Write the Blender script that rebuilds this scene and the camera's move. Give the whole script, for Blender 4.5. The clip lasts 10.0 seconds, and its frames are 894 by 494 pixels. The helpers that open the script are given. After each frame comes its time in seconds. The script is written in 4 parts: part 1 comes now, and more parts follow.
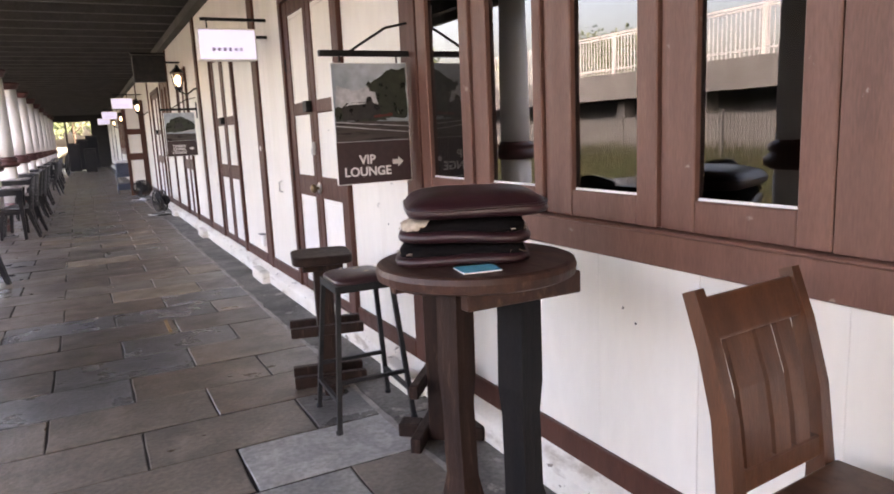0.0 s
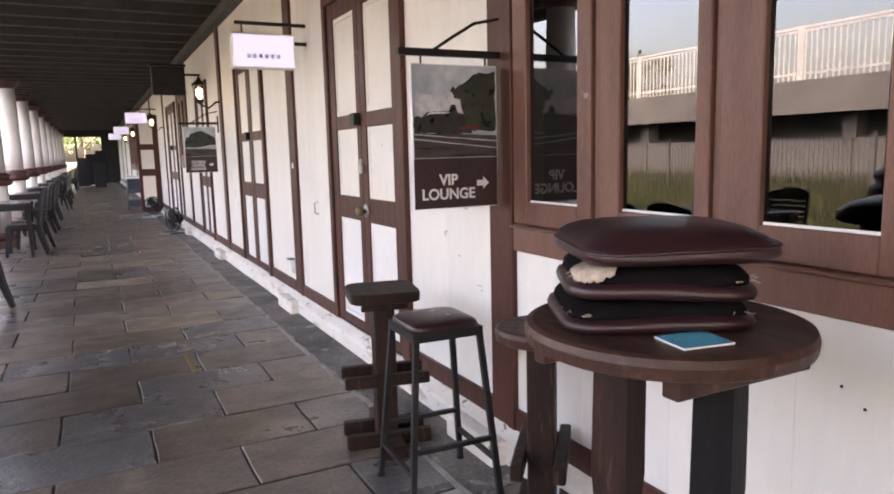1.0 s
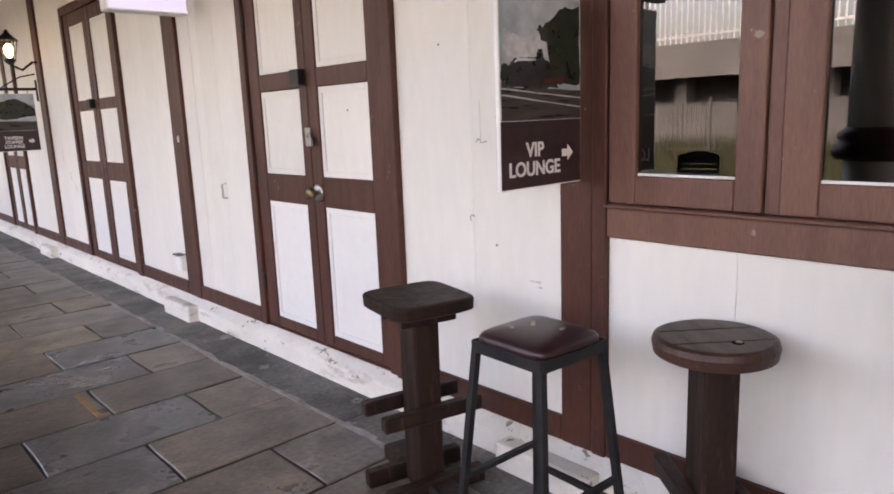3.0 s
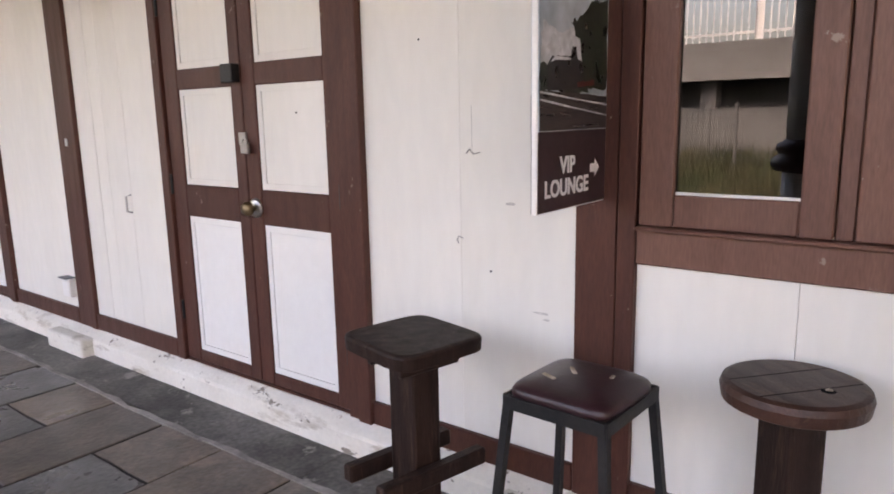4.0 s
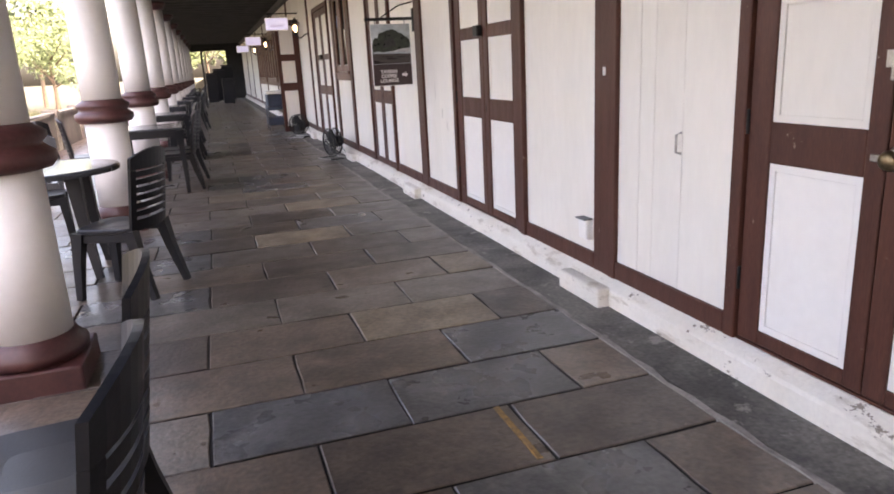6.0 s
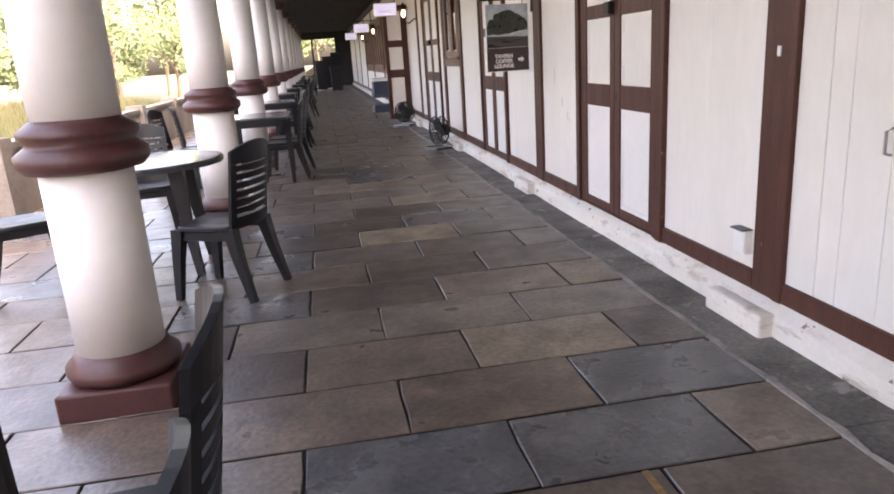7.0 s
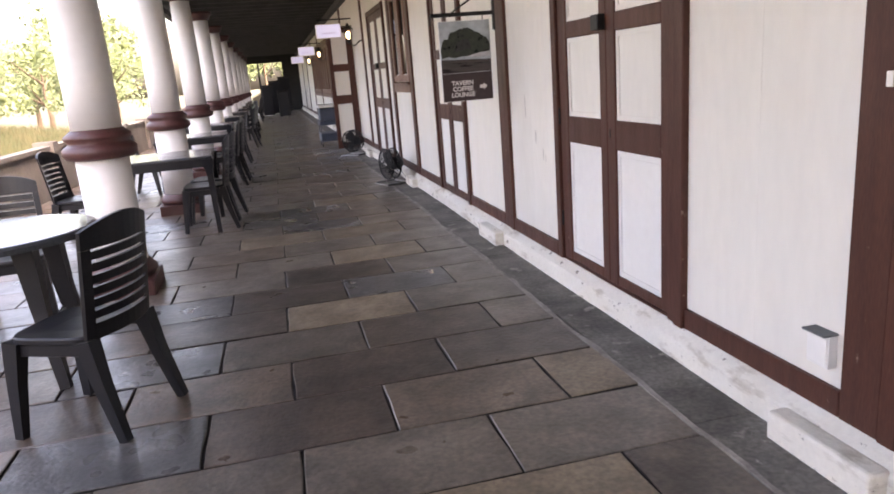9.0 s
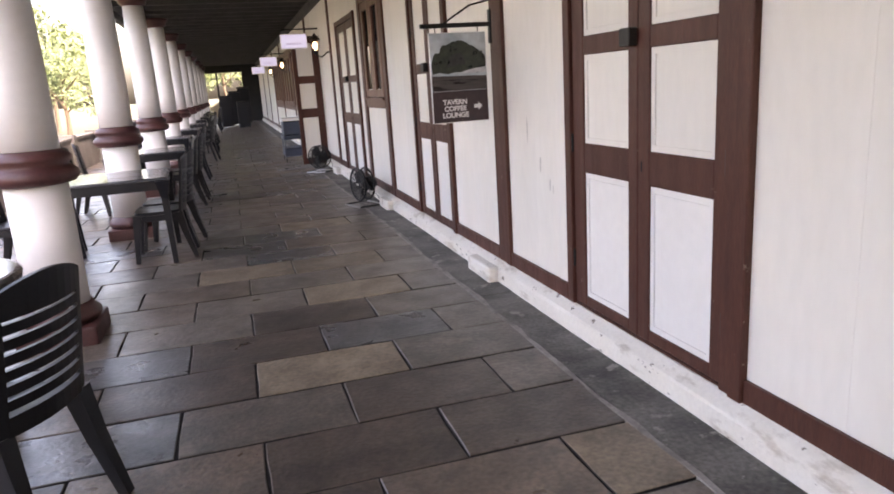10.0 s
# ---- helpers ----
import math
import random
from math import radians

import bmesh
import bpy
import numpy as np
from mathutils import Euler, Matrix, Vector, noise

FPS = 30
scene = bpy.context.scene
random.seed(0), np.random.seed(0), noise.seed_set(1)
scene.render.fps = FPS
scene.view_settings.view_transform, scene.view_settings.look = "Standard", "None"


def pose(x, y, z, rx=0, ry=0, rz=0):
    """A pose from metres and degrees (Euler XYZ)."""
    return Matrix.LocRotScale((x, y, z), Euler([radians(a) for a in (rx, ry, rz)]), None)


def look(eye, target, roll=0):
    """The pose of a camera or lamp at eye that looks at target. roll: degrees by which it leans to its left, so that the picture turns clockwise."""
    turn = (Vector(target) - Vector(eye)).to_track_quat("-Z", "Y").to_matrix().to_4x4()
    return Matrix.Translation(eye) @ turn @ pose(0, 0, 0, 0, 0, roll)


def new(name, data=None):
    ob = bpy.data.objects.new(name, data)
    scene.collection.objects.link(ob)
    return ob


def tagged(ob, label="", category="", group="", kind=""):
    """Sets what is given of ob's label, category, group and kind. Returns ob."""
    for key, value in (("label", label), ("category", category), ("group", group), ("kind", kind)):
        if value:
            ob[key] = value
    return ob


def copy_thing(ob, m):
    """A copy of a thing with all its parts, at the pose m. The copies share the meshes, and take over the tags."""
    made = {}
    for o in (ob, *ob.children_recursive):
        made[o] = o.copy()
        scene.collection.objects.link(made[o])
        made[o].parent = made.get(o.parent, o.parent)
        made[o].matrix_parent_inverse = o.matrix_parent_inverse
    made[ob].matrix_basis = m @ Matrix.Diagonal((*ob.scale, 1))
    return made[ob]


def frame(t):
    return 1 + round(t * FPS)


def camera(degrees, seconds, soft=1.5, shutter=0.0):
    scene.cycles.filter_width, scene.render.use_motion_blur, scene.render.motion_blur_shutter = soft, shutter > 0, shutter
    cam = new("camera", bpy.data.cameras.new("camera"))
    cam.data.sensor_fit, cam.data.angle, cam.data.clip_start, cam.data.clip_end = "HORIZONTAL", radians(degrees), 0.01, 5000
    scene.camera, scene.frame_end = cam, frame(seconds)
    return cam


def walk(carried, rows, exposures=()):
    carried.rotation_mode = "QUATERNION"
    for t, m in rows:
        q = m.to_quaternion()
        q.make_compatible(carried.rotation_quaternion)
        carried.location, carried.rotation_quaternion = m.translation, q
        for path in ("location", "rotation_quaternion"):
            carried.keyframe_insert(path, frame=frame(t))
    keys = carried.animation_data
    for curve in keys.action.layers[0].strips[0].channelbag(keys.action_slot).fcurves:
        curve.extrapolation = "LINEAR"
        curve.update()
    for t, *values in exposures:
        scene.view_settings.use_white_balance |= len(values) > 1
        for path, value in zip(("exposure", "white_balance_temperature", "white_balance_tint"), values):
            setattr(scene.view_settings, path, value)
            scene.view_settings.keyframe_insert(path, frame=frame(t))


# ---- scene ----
cam = camera(66.1, 10.0, 1.8)
PATH = [
    (0, (-1.516, -0.782, 1.394), (-0.611, 0.969, 1.054), -2.6),
    (0.5, (-1.56, -0.487, 1.397), (-0.668, 1.279, 1.103), -2.7),
    (1, (-1.583, -0.086, 1.375), (-0.681, 1.677, 1.1), -1.4),
    (1.5, (-1.702, 0.185, 1.36), (-0.734, 1.904, 1.029), -1.5),
    (2, (-1.828, 0.489, 1.353), (-0.834, 2.194, 1.03), -2.1),
    (2.2, (-1.854, 0.609, 1.378), (-0.856, 2.315, 1.072), -2.4),
    (3.3, (-1.966, 1.207, 1.37), (-0.477, 2.473, 0.948), -1.8),
    (3.5, (-1.954, 1.309, 1.373), (-0.396, 2.485, 0.936), -1.6),
    (4, (-1.93, 1.602, 1.389), (-0.37, 2.798, 1.018), -1.1),
    (4.5, (-2.049, 1.865, 1.459), (-0.606, 3.218, 1.167), -2.7),
    (5, (-2.024, 2.065, 1.427), (-0.856, 3.667, 1.164), -3.4),
    (5.5, (-2.044, 2.353, 1.359), (-1.117, 4.082, 0.974), -2.5),
    (6, (-2.034, 2.571, 1.368), (-1.44, 4.41, 0.852), -3.0),
    (6.2, (-2.064, 2.748, 1.325), (-1.565, 4.615, 0.812), -2.4),
    (7.3, (-1.928, 3.21, 1.365), (-1.633, 5.112, 0.822), -4.1),
    (7.5, (-1.855, 3.331, 1.343), (-1.456, 5.214, 0.8), -3.7),
    (8, (-1.757, 3.669, 1.341), (-1.157, 5.497, 0.796), -3.0),
    (8.5, (-1.767, 3.943, 1.355), (-1.148, 5.771, 0.831), -3.3),
    (9, (-1.751, 4.25, 1.401), (-1.314, 6.139, 0.911), -4.6),
    (9.5, (-1.804, 4.475, 1.436), (-1.43, 6.384, 0.97), -4.1),
    (10, (-1.792, 4.904, 1.45), (-1.24, 6.769, 0.985), -3.7),
]
walk(cam, [(t, look(eye, target, roll)) for t, eye, target, roll in PATH],
     exposures=[(0, 4.3), (1.0, 4.2), (2.0, 4.03), (3.5, 4.0), (5.0, 3.78), (5.5, 3.92), (6.2, 3.94), (7.5, 4.0), (8.5, 3.92), (10, 3.92)])

# ---- world, sun, exposure ----
world = bpy.data.worlds.new("sky")
scene.world = world
world.use_nodes = True
wn = world.node_tree
bg = wn.nodes["Background"]
sky = wn.nodes.new("ShaderNodeTexSky")
sky.sky_type = "NISHITA"
sky.sun_disc = False
sky.sun_elevation = radians(48)
sky.sun_rotation = radians(135)
sky.air_density, sky.dust_density, sky.ozone_density = 1.0, 7.0, 0.6
wn.links.new(sky.outputs[0], bg.inputs[0])
bg.inputs[1].default_value = 0.15
sun_data = bpy.data.lights.new("sun", "SUN")
sun_data.energy, sun_data.angle, sun_data.color = 0.9, radians(12), (1.0, 0.985, 0.96)
sun = new("sun", sun_data)
sun.matrix_world = look((9, -4, 12), (0, 5, 0))
scene.view_settings.use_white_balance = True
scene.view_settings.white_balance_temperature = 8200
scene.view_settings.white_balance_tint = 25


# ---- materials ----
def material(name, color, rough=0.6, second=None, scale=6.0, fine=60.0, amount=0.5, bump=0.15, metallic=0.0, stretch=(1, 1, 1),
             spread=0.0, gloss=0.5, rough_var=0.12, dist=0.01, grain=0.16):
    m = bpy.data.materials.new(name)
    m.use_nodes = True
    nt = m.node_tree
    n, l = nt.nodes, nt.links
    b = n["Principled BSDF"]
    co = n.new("ShaderNodeTexCoord")
    mp = n.new("ShaderNodeMapping")
    mp.inputs["Scale"].default_value = stretch
    l.new(co.outputs["Object"], mp.inputs[0])
    info = n.new("ShaderNodeObjectInfo")
    add = n.new("ShaderNodeVectorMath")
    add.operation = "MULTIPLY_ADD"
    add.inputs[1].default_value = (37.0, 17.0, 29.0)
    l.new(info.outputs["Random"], add.inputs[0])
    l.new(mp.outputs[0], add.inputs[2])
    big, small = n.new("ShaderNodeTexNoise"), n.new("ShaderNodeTexNoise")
    big.inputs["Scale"].default_value, big.inputs["Detail"].default_value = scale, 5.0
    small.inputs["Scale"].default_value, small.inputs["Detail"].default_value = fine, 6.0
    for t in (big, small):
        l.new(add.outputs[0], t.inputs["Vector"])
    ramp = n.new("ShaderNodeValToRGB")
    ramp.color_ramp.elements[0].position, ramp.color_ramp.elements[1].position = 0.35, 0.68
    l.new(big.outputs["Fac"], ramp.inputs[0])
    second = second or tuple(c * 0.72 for c in color)
    mix = n.new("ShaderNodeMixRGB")
    mix.inputs[1].default_value, mix.inputs[2].default_value = (*color, 1), (*second, 1)
    sc = n.new("ShaderNodeMath")
    sc.operation = "MULTIPLY"
    sc.inputs[1].default_value = amount
    l.new(ramp.outputs[0], sc.inputs[0])
    l.new(sc.outputs[0], mix.inputs[0])
    hsv = n.new("ShaderNodeHueSaturation")
    val = n.new("ShaderNodeMapRange")
    val.inputs["From Min"].default_value, val.inputs["From Max"].default_value = 0.3, 0.7
    val.inputs["To Min"].default_value, val.inputs["To Max"].default_value = 1 - grain, 1 + grain
    l.new(small.outputs["Fac"], val.inputs[0])
    last = val.outputs[0]
    if spread:
        vr = n.new("ShaderNodeMapRange")
        vr.inputs["To Min"].default_value, vr.inputs["To Max"].default_value = 1 - spread, 1 + spread
        l.new(info.outputs["Random"], vr.inputs[0])
        mu = n.new("ShaderNodeMath")
        mu.operation = "MULTIPLY"
        l.new(last, mu.inputs[0])
        l.new(vr.outputs[0], mu.inputs[1])
        last = mu.outputs[0]
    l.new(last, hsv.inputs["Value"])
    l.new(mix.outputs[0], hsv.inputs["Color"])
    l.new(hsv.outputs[0], b.inputs["Base Color"])
    rr = n.new("ShaderNodeMapRange")
    rr.inputs["To Min"].default_value, rr.inputs["To Max"].default_value = max(rough - rough_var, 0.02), min(rough + rough_var, 1)
    l.new(big.outputs["Fac"], rr.inputs[0])
    l.new(rr.outputs[0], b.inputs["Roughness"])
    b.inputs["Metallic"].default_value = metallic
    b.inputs["Specular IOR Level"].default_value = gloss
    bp = n.new("ShaderNodeBump")
    bp.inputs["Strength"].default_value, bp.inputs["Distance"].default_value = bump, dist
    hm = n.new("ShaderNodeMath")
    hm.operation = "MULTIPLY_ADD"
    hm.inputs[1].default_value = 0.5
    l.new(small.outputs["Fac"], hm.inputs[0])
    l.new(big.outputs["Fac"], hm.inputs[2])
    l.new(hm.outputs[0], bp.inputs["Height"])
    l.new(bp.outputs[0], b.inputs["Normal"])
    return m


def plain(name, color, rough=0.5, metallic=0.0, emit=0.0, alpha_ior=None):
    m = bpy.data.materials.new(name)
    m.use_nodes = True
    b = m.node_tree.nodes["Principled BSDF"]
    b.inputs["Base Color"].default_value = (*color, 1)
    b.inputs["Roughness"].default_value = rough
    b.inputs["Metallic"].default_value = metallic
    if emit:
        b.inputs["Emission Color"].default_value = (*color, 1)
        b.inputs["Emission Strength"].default_value = emit
    if alpha_ior:
        b.inputs["Transmission Weight"].default_value = 1.0
        b.inputs["IOR"].default_value = alpha_ior
    return m


def slab_material(name, color, dark, rough=0.34):
    """Riven flagstone with worn, blotchy faces."""
    m = material(name, color, rough, dark, 4.5, 42, 0.9, 0.38, rough_var=0.16, dist=0.015, grain=0.3, spread=0.16, gloss=0.6)
    chipped(m, tuple(c * 1.5 for c in color), 3.4, 0.57, 0.16)
    chipped(m, tuple(c * 0.75 for c in dark), 4, 0.56, 0.2)
    chipped(m, tuple(c * 1.9 for c in color), 22, 0.7, 0.03)
    return m


def chipped(m, color, scale, level, smear=0.03, stretch=(1, 1, 1)):
    """Small chips through the paint, down to what lies under it."""
    n, l = m.node_tree.nodes, m.node_tree.links
    b = n["Principled BSDF"]
    src = b.inputs["Base Color"].links[0].from_socket
    co = n.new("ShaderNodeTexCoord")
    no = n.new("ShaderNodeTexNoise")
    no.inputs["Scale"].default_value = scale
    no.inputs["Detail"].default_value = 5.0
    no.inputs["Roughness"].default_value = 0.65
    mp = n.new("ShaderNodeMapping")
    mp.inputs["Scale"].default_value = stretch
    l.new(co.outputs["Object"], mp.inputs["Vector"])
    l.new(mp.outputs["Vector"], no.inputs["Vector"])
    ramp = n.new("ShaderNodeMapRange")
    ramp.inputs["From Min"].default_value = level
    ramp.inputs["From Max"].default_value = level + smear
    l.new(no.outputs["Fac"], ramp.inputs["Value"])
    mix = n.new("ShaderNodeMixRGB")
    mix.inputs[2].default_value = (*color, 1)
    l.new(ramp.outputs["Result"], mix.inputs[0])
    l.new(src, mix.inputs[1])
    l.new(mix.outputs[0], b.inputs["Base Color"])


BROWN = material("brown_paint", (0.088, 0.032, 0.022), 0.5, (0.06, 0.022, 0.016), 4, 45, 0.7, 0.2, stretch=(4, 4, 0.6), spread=0.06, gloss=0.28)
WHITE = material("cream_paint", (0.79, 0.76, 0.70), 0.62, (0.71, 0.675, 0.605), 1.1, 14, 0.55, 0.04, stretch=(1.5, 1.5, 0.45), spread=0.02, grain=0.025)
PANEL = material("white_gloss_paint", (0.80, 0.785, 0.755), 0.5, (0.76, 0.74, 0.705), 1.5, 20, 0.3, 0.04, spread=0.02, grain=0.02)
PLINTH = material("whitewashed_plinth", (0.80, 0.765, 0.69), 0.75, (0.62, 0.56, 0.47), 3, 45, 0.4, 0.35, dist=0.02, grain=0.04)
FLAGS = {
    "brown": slab_material("brown_flagstone", (0.158, 0.118, 0.088), (0.078, 0.059, 0.046)),
    "slate": slab_material("slate_flagstone", (0.112, 0.108, 0.104), (0.06, 0.058, 0.057), 0.3),
    "dark": slab_material("dark_flagstone", (0.104, 0.079, 0.062), (0.052, 0.041, 0.034)),
    "grey": slab_material("grey_flagstone", (0.16, 0.131, 0.104), (0.088, 0.073, 0.06)),
    "buff": slab_material("buff_flagstone", (0.225, 0.172, 0.117), (0.13, 0.099, 0.07), 0.4),
    "pale": slab_material("pale_flagstone", (0.3, 0.29, 0.27), (0.185, 0.18, 0.17), 0.4),
}
# Lighter brown, used on the window joinery only.
LIGHTBROWN = material("lighter_brown_paint", (0.168, 0.078, 0.056), 0.46, (0.122, 0.054, 0.039), 4, 45, 0.7, 0.2, stretch=(4, 4, 0.6), spread=0.06, gloss=0.4)
chipped(LIGHTBROWN, (0.27, 0.2, 0.165), 13, 0.675)
chipped(BROWN, (0.22, 0.16, 0.13), 14, 0.68)
chipped(PLINTH, (0.5, 0.44, 0.36), 5, 0.56, 0.12, (1, 0.6, 2.2))
chipped(PLINTH, (0.26, 0.22, 0.18), 11, 0.63, 0.03, (1, 0.8, 1.6))
chipped(PLINTH, (0.45, 0.33, 0.27), 3.2, 0.71, 0.02)
STRIP = material("cement_strip", (0.15, 0.138, 0.122), 0.6, (0.058, 0.053, 0.048), 4, 45, 1.0, 0.6, grain=0.35)
FILLET = material("cement_fillet", (0.33, 0.305, 0.275), 0.75, (0.17, 0.158, 0.145), 9, 60, 0.9, 0.5)
TAPE = material("worn_yellow_paint", (0.33, 0.19, 0.055), 0.7, (0.16, 0.11, 0.065), 30, 90, 0.8, 0.3)
JOINT = material("joint_dirt", (0.02, 0.017, 0.015), 0.9, None, 8, 60, 0.6, 0.4)
DARKWOOD = material("dark_stained_wood", (0.03, 0.016, 0.012), 0.5, (0.013, 0.008, 0.007), 5, 55, 0.8, 0.3, stretch=(5, 5, 0.7), spread=0.15, gloss=0.16)
TOPWOOD = material("worn_tabletop_wood", (0.066, 0.03, 0.021), 0.42, (0.027, 0.014, 0.011), 4, 50, 0.8, 0.25, stretch=(6, 0.8, 3), gloss=0.3)
CHAIRWOOD = material("reddish_brown_wood", (0.105, 0.04, 0.018), 0.4, (0.045, 0.018, 0.01), 5, 60, 0.7, 0.15, stretch=(5, 5, 0.7))
chipped(STRIP, (0.27, 0.25, 0.225), 6, 0.6, 0.06)
chipped(STRIP, (0.33, 0.31, 0.28), 17, 0.67, 0.03)
chipped(DARKWOOD, (0.085, 0.05, 0.036), 7, 0.57, 0.16, (5, 5, 0.6))
chipped(TOPWOOD, (0.15, 0.085, 0.055), 6, 0.57, 0.16, (5, 0.7, 3))
# Near-black wood for one leg of the bar table.
BLACKWOOD = material("near_black_wood", (0.0075, 0.0078, 0.009), 0.6, (0.014, 0.012, 0.012), 5, 55, 0.8, 0.3, stretch=(5, 5, 0.7), gloss=0.12)
IRON = material("black_iron", (0.01, 0.0105, 0.012), 0.45, (0.03, 0.028, 0.026), 12, 80, 0.6, 0.2, gloss=0.25)
LEATHER = material("maroon_leatherette", (0.035, 0.012, 0.015), 0.34, (0.02, 0.008, 0.009), 9, 160, 0.6, 0.25)
LINING = material("black_lining", (0.006, 0.0055, 0.006), 0.9, (0.012, 0.01, 0.01), 14, 90, 0.7, 0.4, gloss=0.04)
FOAM = material("torn_foam", (0.5, 0.42, 0.33), 0.9, (0.2, 0.15, 0.11), 20, 90, 0.8, 0.6)
PLASTIC = material("dark_grey_plastic", (0.011, 0.012, 0.015), 0.36, (0.016, 0.017, 0.02), 8, 120, 0.5, 0.08, gloss=0.26)
BLUEPLASTIC = material("blue_grey_plastic", (0.04, 0.055, 0.085), 0.5, (0.028, 0.04, 0.062), 5, 60, 0.5, 0.08)
COLUMN = material("column_paint", (0.78, 0.77, 0.75), 0.5, (0.70, 0.68, 0.65), 2, 20, 0.4, 0.04, grain=0.02)
MAROON = material("maroon_paint", (0.085, 0.03, 0.028), 0.45, (0.05, 0.02, 0.02), 6, 50, 0.6, 0.15)
CEIL = material("dark_ceiling_boards", (0.075, 0.072, 0.07), 0.75, (0.05, 0.048, 0.046), 3, 40, 0.6, 0.2)
CONCRETE = material("weathered_concrete", (0.16, 0.165, 0.172), 0.85, (0.095, 0.098, 0.103), 1.2, 18, 0.8, 0.3)
PARAPET = material("grey_parapet", (0.16, 0.155, 0.15), 0.85, (0.09, 0.088, 0.085), 1.5, 25, 0.8, 0.3)
SOIL = material("grass_soil", (0.035, 0.045, 0.02), 0.9, (0.075, 0.062, 0.038), 0.7, 12, 0.9, 0.5)
BLADE = material("grass_blades", (0.016, 0.034, 0.01), 0.7, (0.07, 0.056, 0.028), 1.6, 9, 0.9, 0.1)
LEAF = material("tree_leaves", (0.05, 0.08, 0.034), 0.6, (0.085, 0.115, 0.045), 1.1, 9, 0.9, 0.1)
BARK = material("bark", (0.1, 0.075, 0.055), 0.9, None, 6, 40, 0.8, 0.5)
METAL = material("brushed_steel", (0.4, 0.385, 0.365), 0.36, (0.26, 0.245, 0.23), 20, 120, 0.5, 0.1, metallic=1.0)
BRASS = material("worn_brass", (0.26, 0.19, 0.11), 0.4, (0.16, 0.115, 0.075), 20, 120, 0.5, 0.1, metallic=1.0)
RAILWHITE = material("white_railing_paint", (0.62, 0.63, 0.65), 0.5, (0.52, 0.53, 0.55), 4, 40, 0.4, 0.05)
# Near-black colour stands in for unlit rooms; the end screens share it.
NEARBLACK = material("near_black_paint", (0.016, 0.015, 0.014), 0.8, None, 2, 30, 0.5, 0.1)
GLASS = plain("tinted_window_glass", (0.05, 0.055, 0.06), 0.0, alpha_ior=1.85)
LIGHTBOX = plain("lit_acrylic", (0.56, 0.6, 0.85), 0.4, emit=0.06)
BULB = plain("warm_bulb", (1.0, 0.72, 0.38), 0.4, emit=0.7)
LETTER = plain("white_print", (0.75, 0.72, 0.7), 0.5)
SIGNDARK = material("dark_maroon_print", (0.045, 0.024, 0.026), 0.35, (0.035, 0.02, 0.02), 3, 40, 0.5, 0.02)
CARD = material("blue_card", (0.055, 0.36, 0.47), 0.6, (0.045, 0.32, 0.44), 8, 90, 0.4, 0.05)
CARDEDGE = plain("card_edge", (0.7, 0.7, 0.66), 0.7)
TABLETOP = material("glossy_grey_tabletop", (0.05, 0.055, 0.062), 0.16, (0.06, 0.064, 0.072), 5, 80, 0.5, 0.03, gloss=0.8, rough_var=0.06)
LILAC = plain("lilac_print", (0.5, 0.48, 0.75), 0.5)
LID = material("grey_lid", (0.1, 0.105, 0.11), 0.5, None, 5, 50, 0.4, 0.1)


# ---- mesh helpers ----
def link(name, bm, mat, parent=None, smooth=False):
    me = bpy.data.meshes.new(name)
    bm.normal_update()
    bm.to_mesh(me)
    bm.free()
    for m in mat if isinstance(mat, (list, tuple)) else (mat,):
        me.materials.append(m)
    if smooth:
        for p in me.polygons:
            p.use_smooth = True
    ob = new(name, me)
    ob.parent = parent
    return ob


def part(name, bm, mat, parent, label="", smooth=False):
    ob = link(name, bm, mat, parent, smooth)
    if label:
        tagged(ob, label)
    return ob


def empty(name, label, category, m=None, group="", kind=""):
    ob = new(name)
    ob.empty_display_size = 0.1
    if m is not None:
        ob.matrix_basis = m
    return tagged(ob, label, category, group, kind)


def add_box(bm, x0, x1, y0, y1, z0, z1, m=None):
    x0, x1, y0, y1, z0, z1 = min(x0, x1), max(x0, x1), min(y0, y1), max(y0, y1), min(z0, z1), max(z0, z1)
    v = [bm.verts.new(p) for p in ((x0, y0, z0), (x1, y0, z0), (x1, y1, z0), (x0, y1, z0), (x0, y0, z1), (x1, y0, z1), (x1, y1, z1), (x0, y1, z1))]
    for f in ((3, 2, 1, 0), (4, 5, 6, 7), (0, 1, 5, 4), (1, 2, 6, 5), (2, 3, 7, 6), (3, 0, 4, 7)):
        bm.faces.new([v[i] for i in f])
    if m is not None:
        bmesh.ops.transform(bm, matrix=m, verts=v)
    return v


def box(x0, x1, y0, y1, z0, z1, bevel=0.0, seg=1, m=None):
    bm = bmesh.new()
    add_box(bm, x0, x1, y0, y1, z0, z1)
    if bevel:
        bmesh.ops.bevel(bm, geom=bm.edges[:], offset=bevel, segments=seg, affect="EDGES", profile=0.5)
    if m is not None:
        bm.transform(m)
    return bm


def lathe(profile, seg=24, cx=0.0, cy=0.0, bm=None):
    """Turns (radius, height) pairs round the upright axis."""
    bm = bm or bmesh.new()
    rings = []
    for r, z in profile:
        rings.append([bm.verts.new((cx + r * math.cos(2 * math.pi * i / seg), cy + r * math.sin(2 * math.pi * i / seg), z)) for i in range(seg)])
    for a, b in zip(rings, rings[1:]):
        for i in range(seg):
            bm.faces.new((a[i], a[(i + 1) % seg], b[(i + 1) % seg], b[i]))
    bm.faces.new(rings[0][::-1])
    bm.faces.new(rings[-1])
    return bm


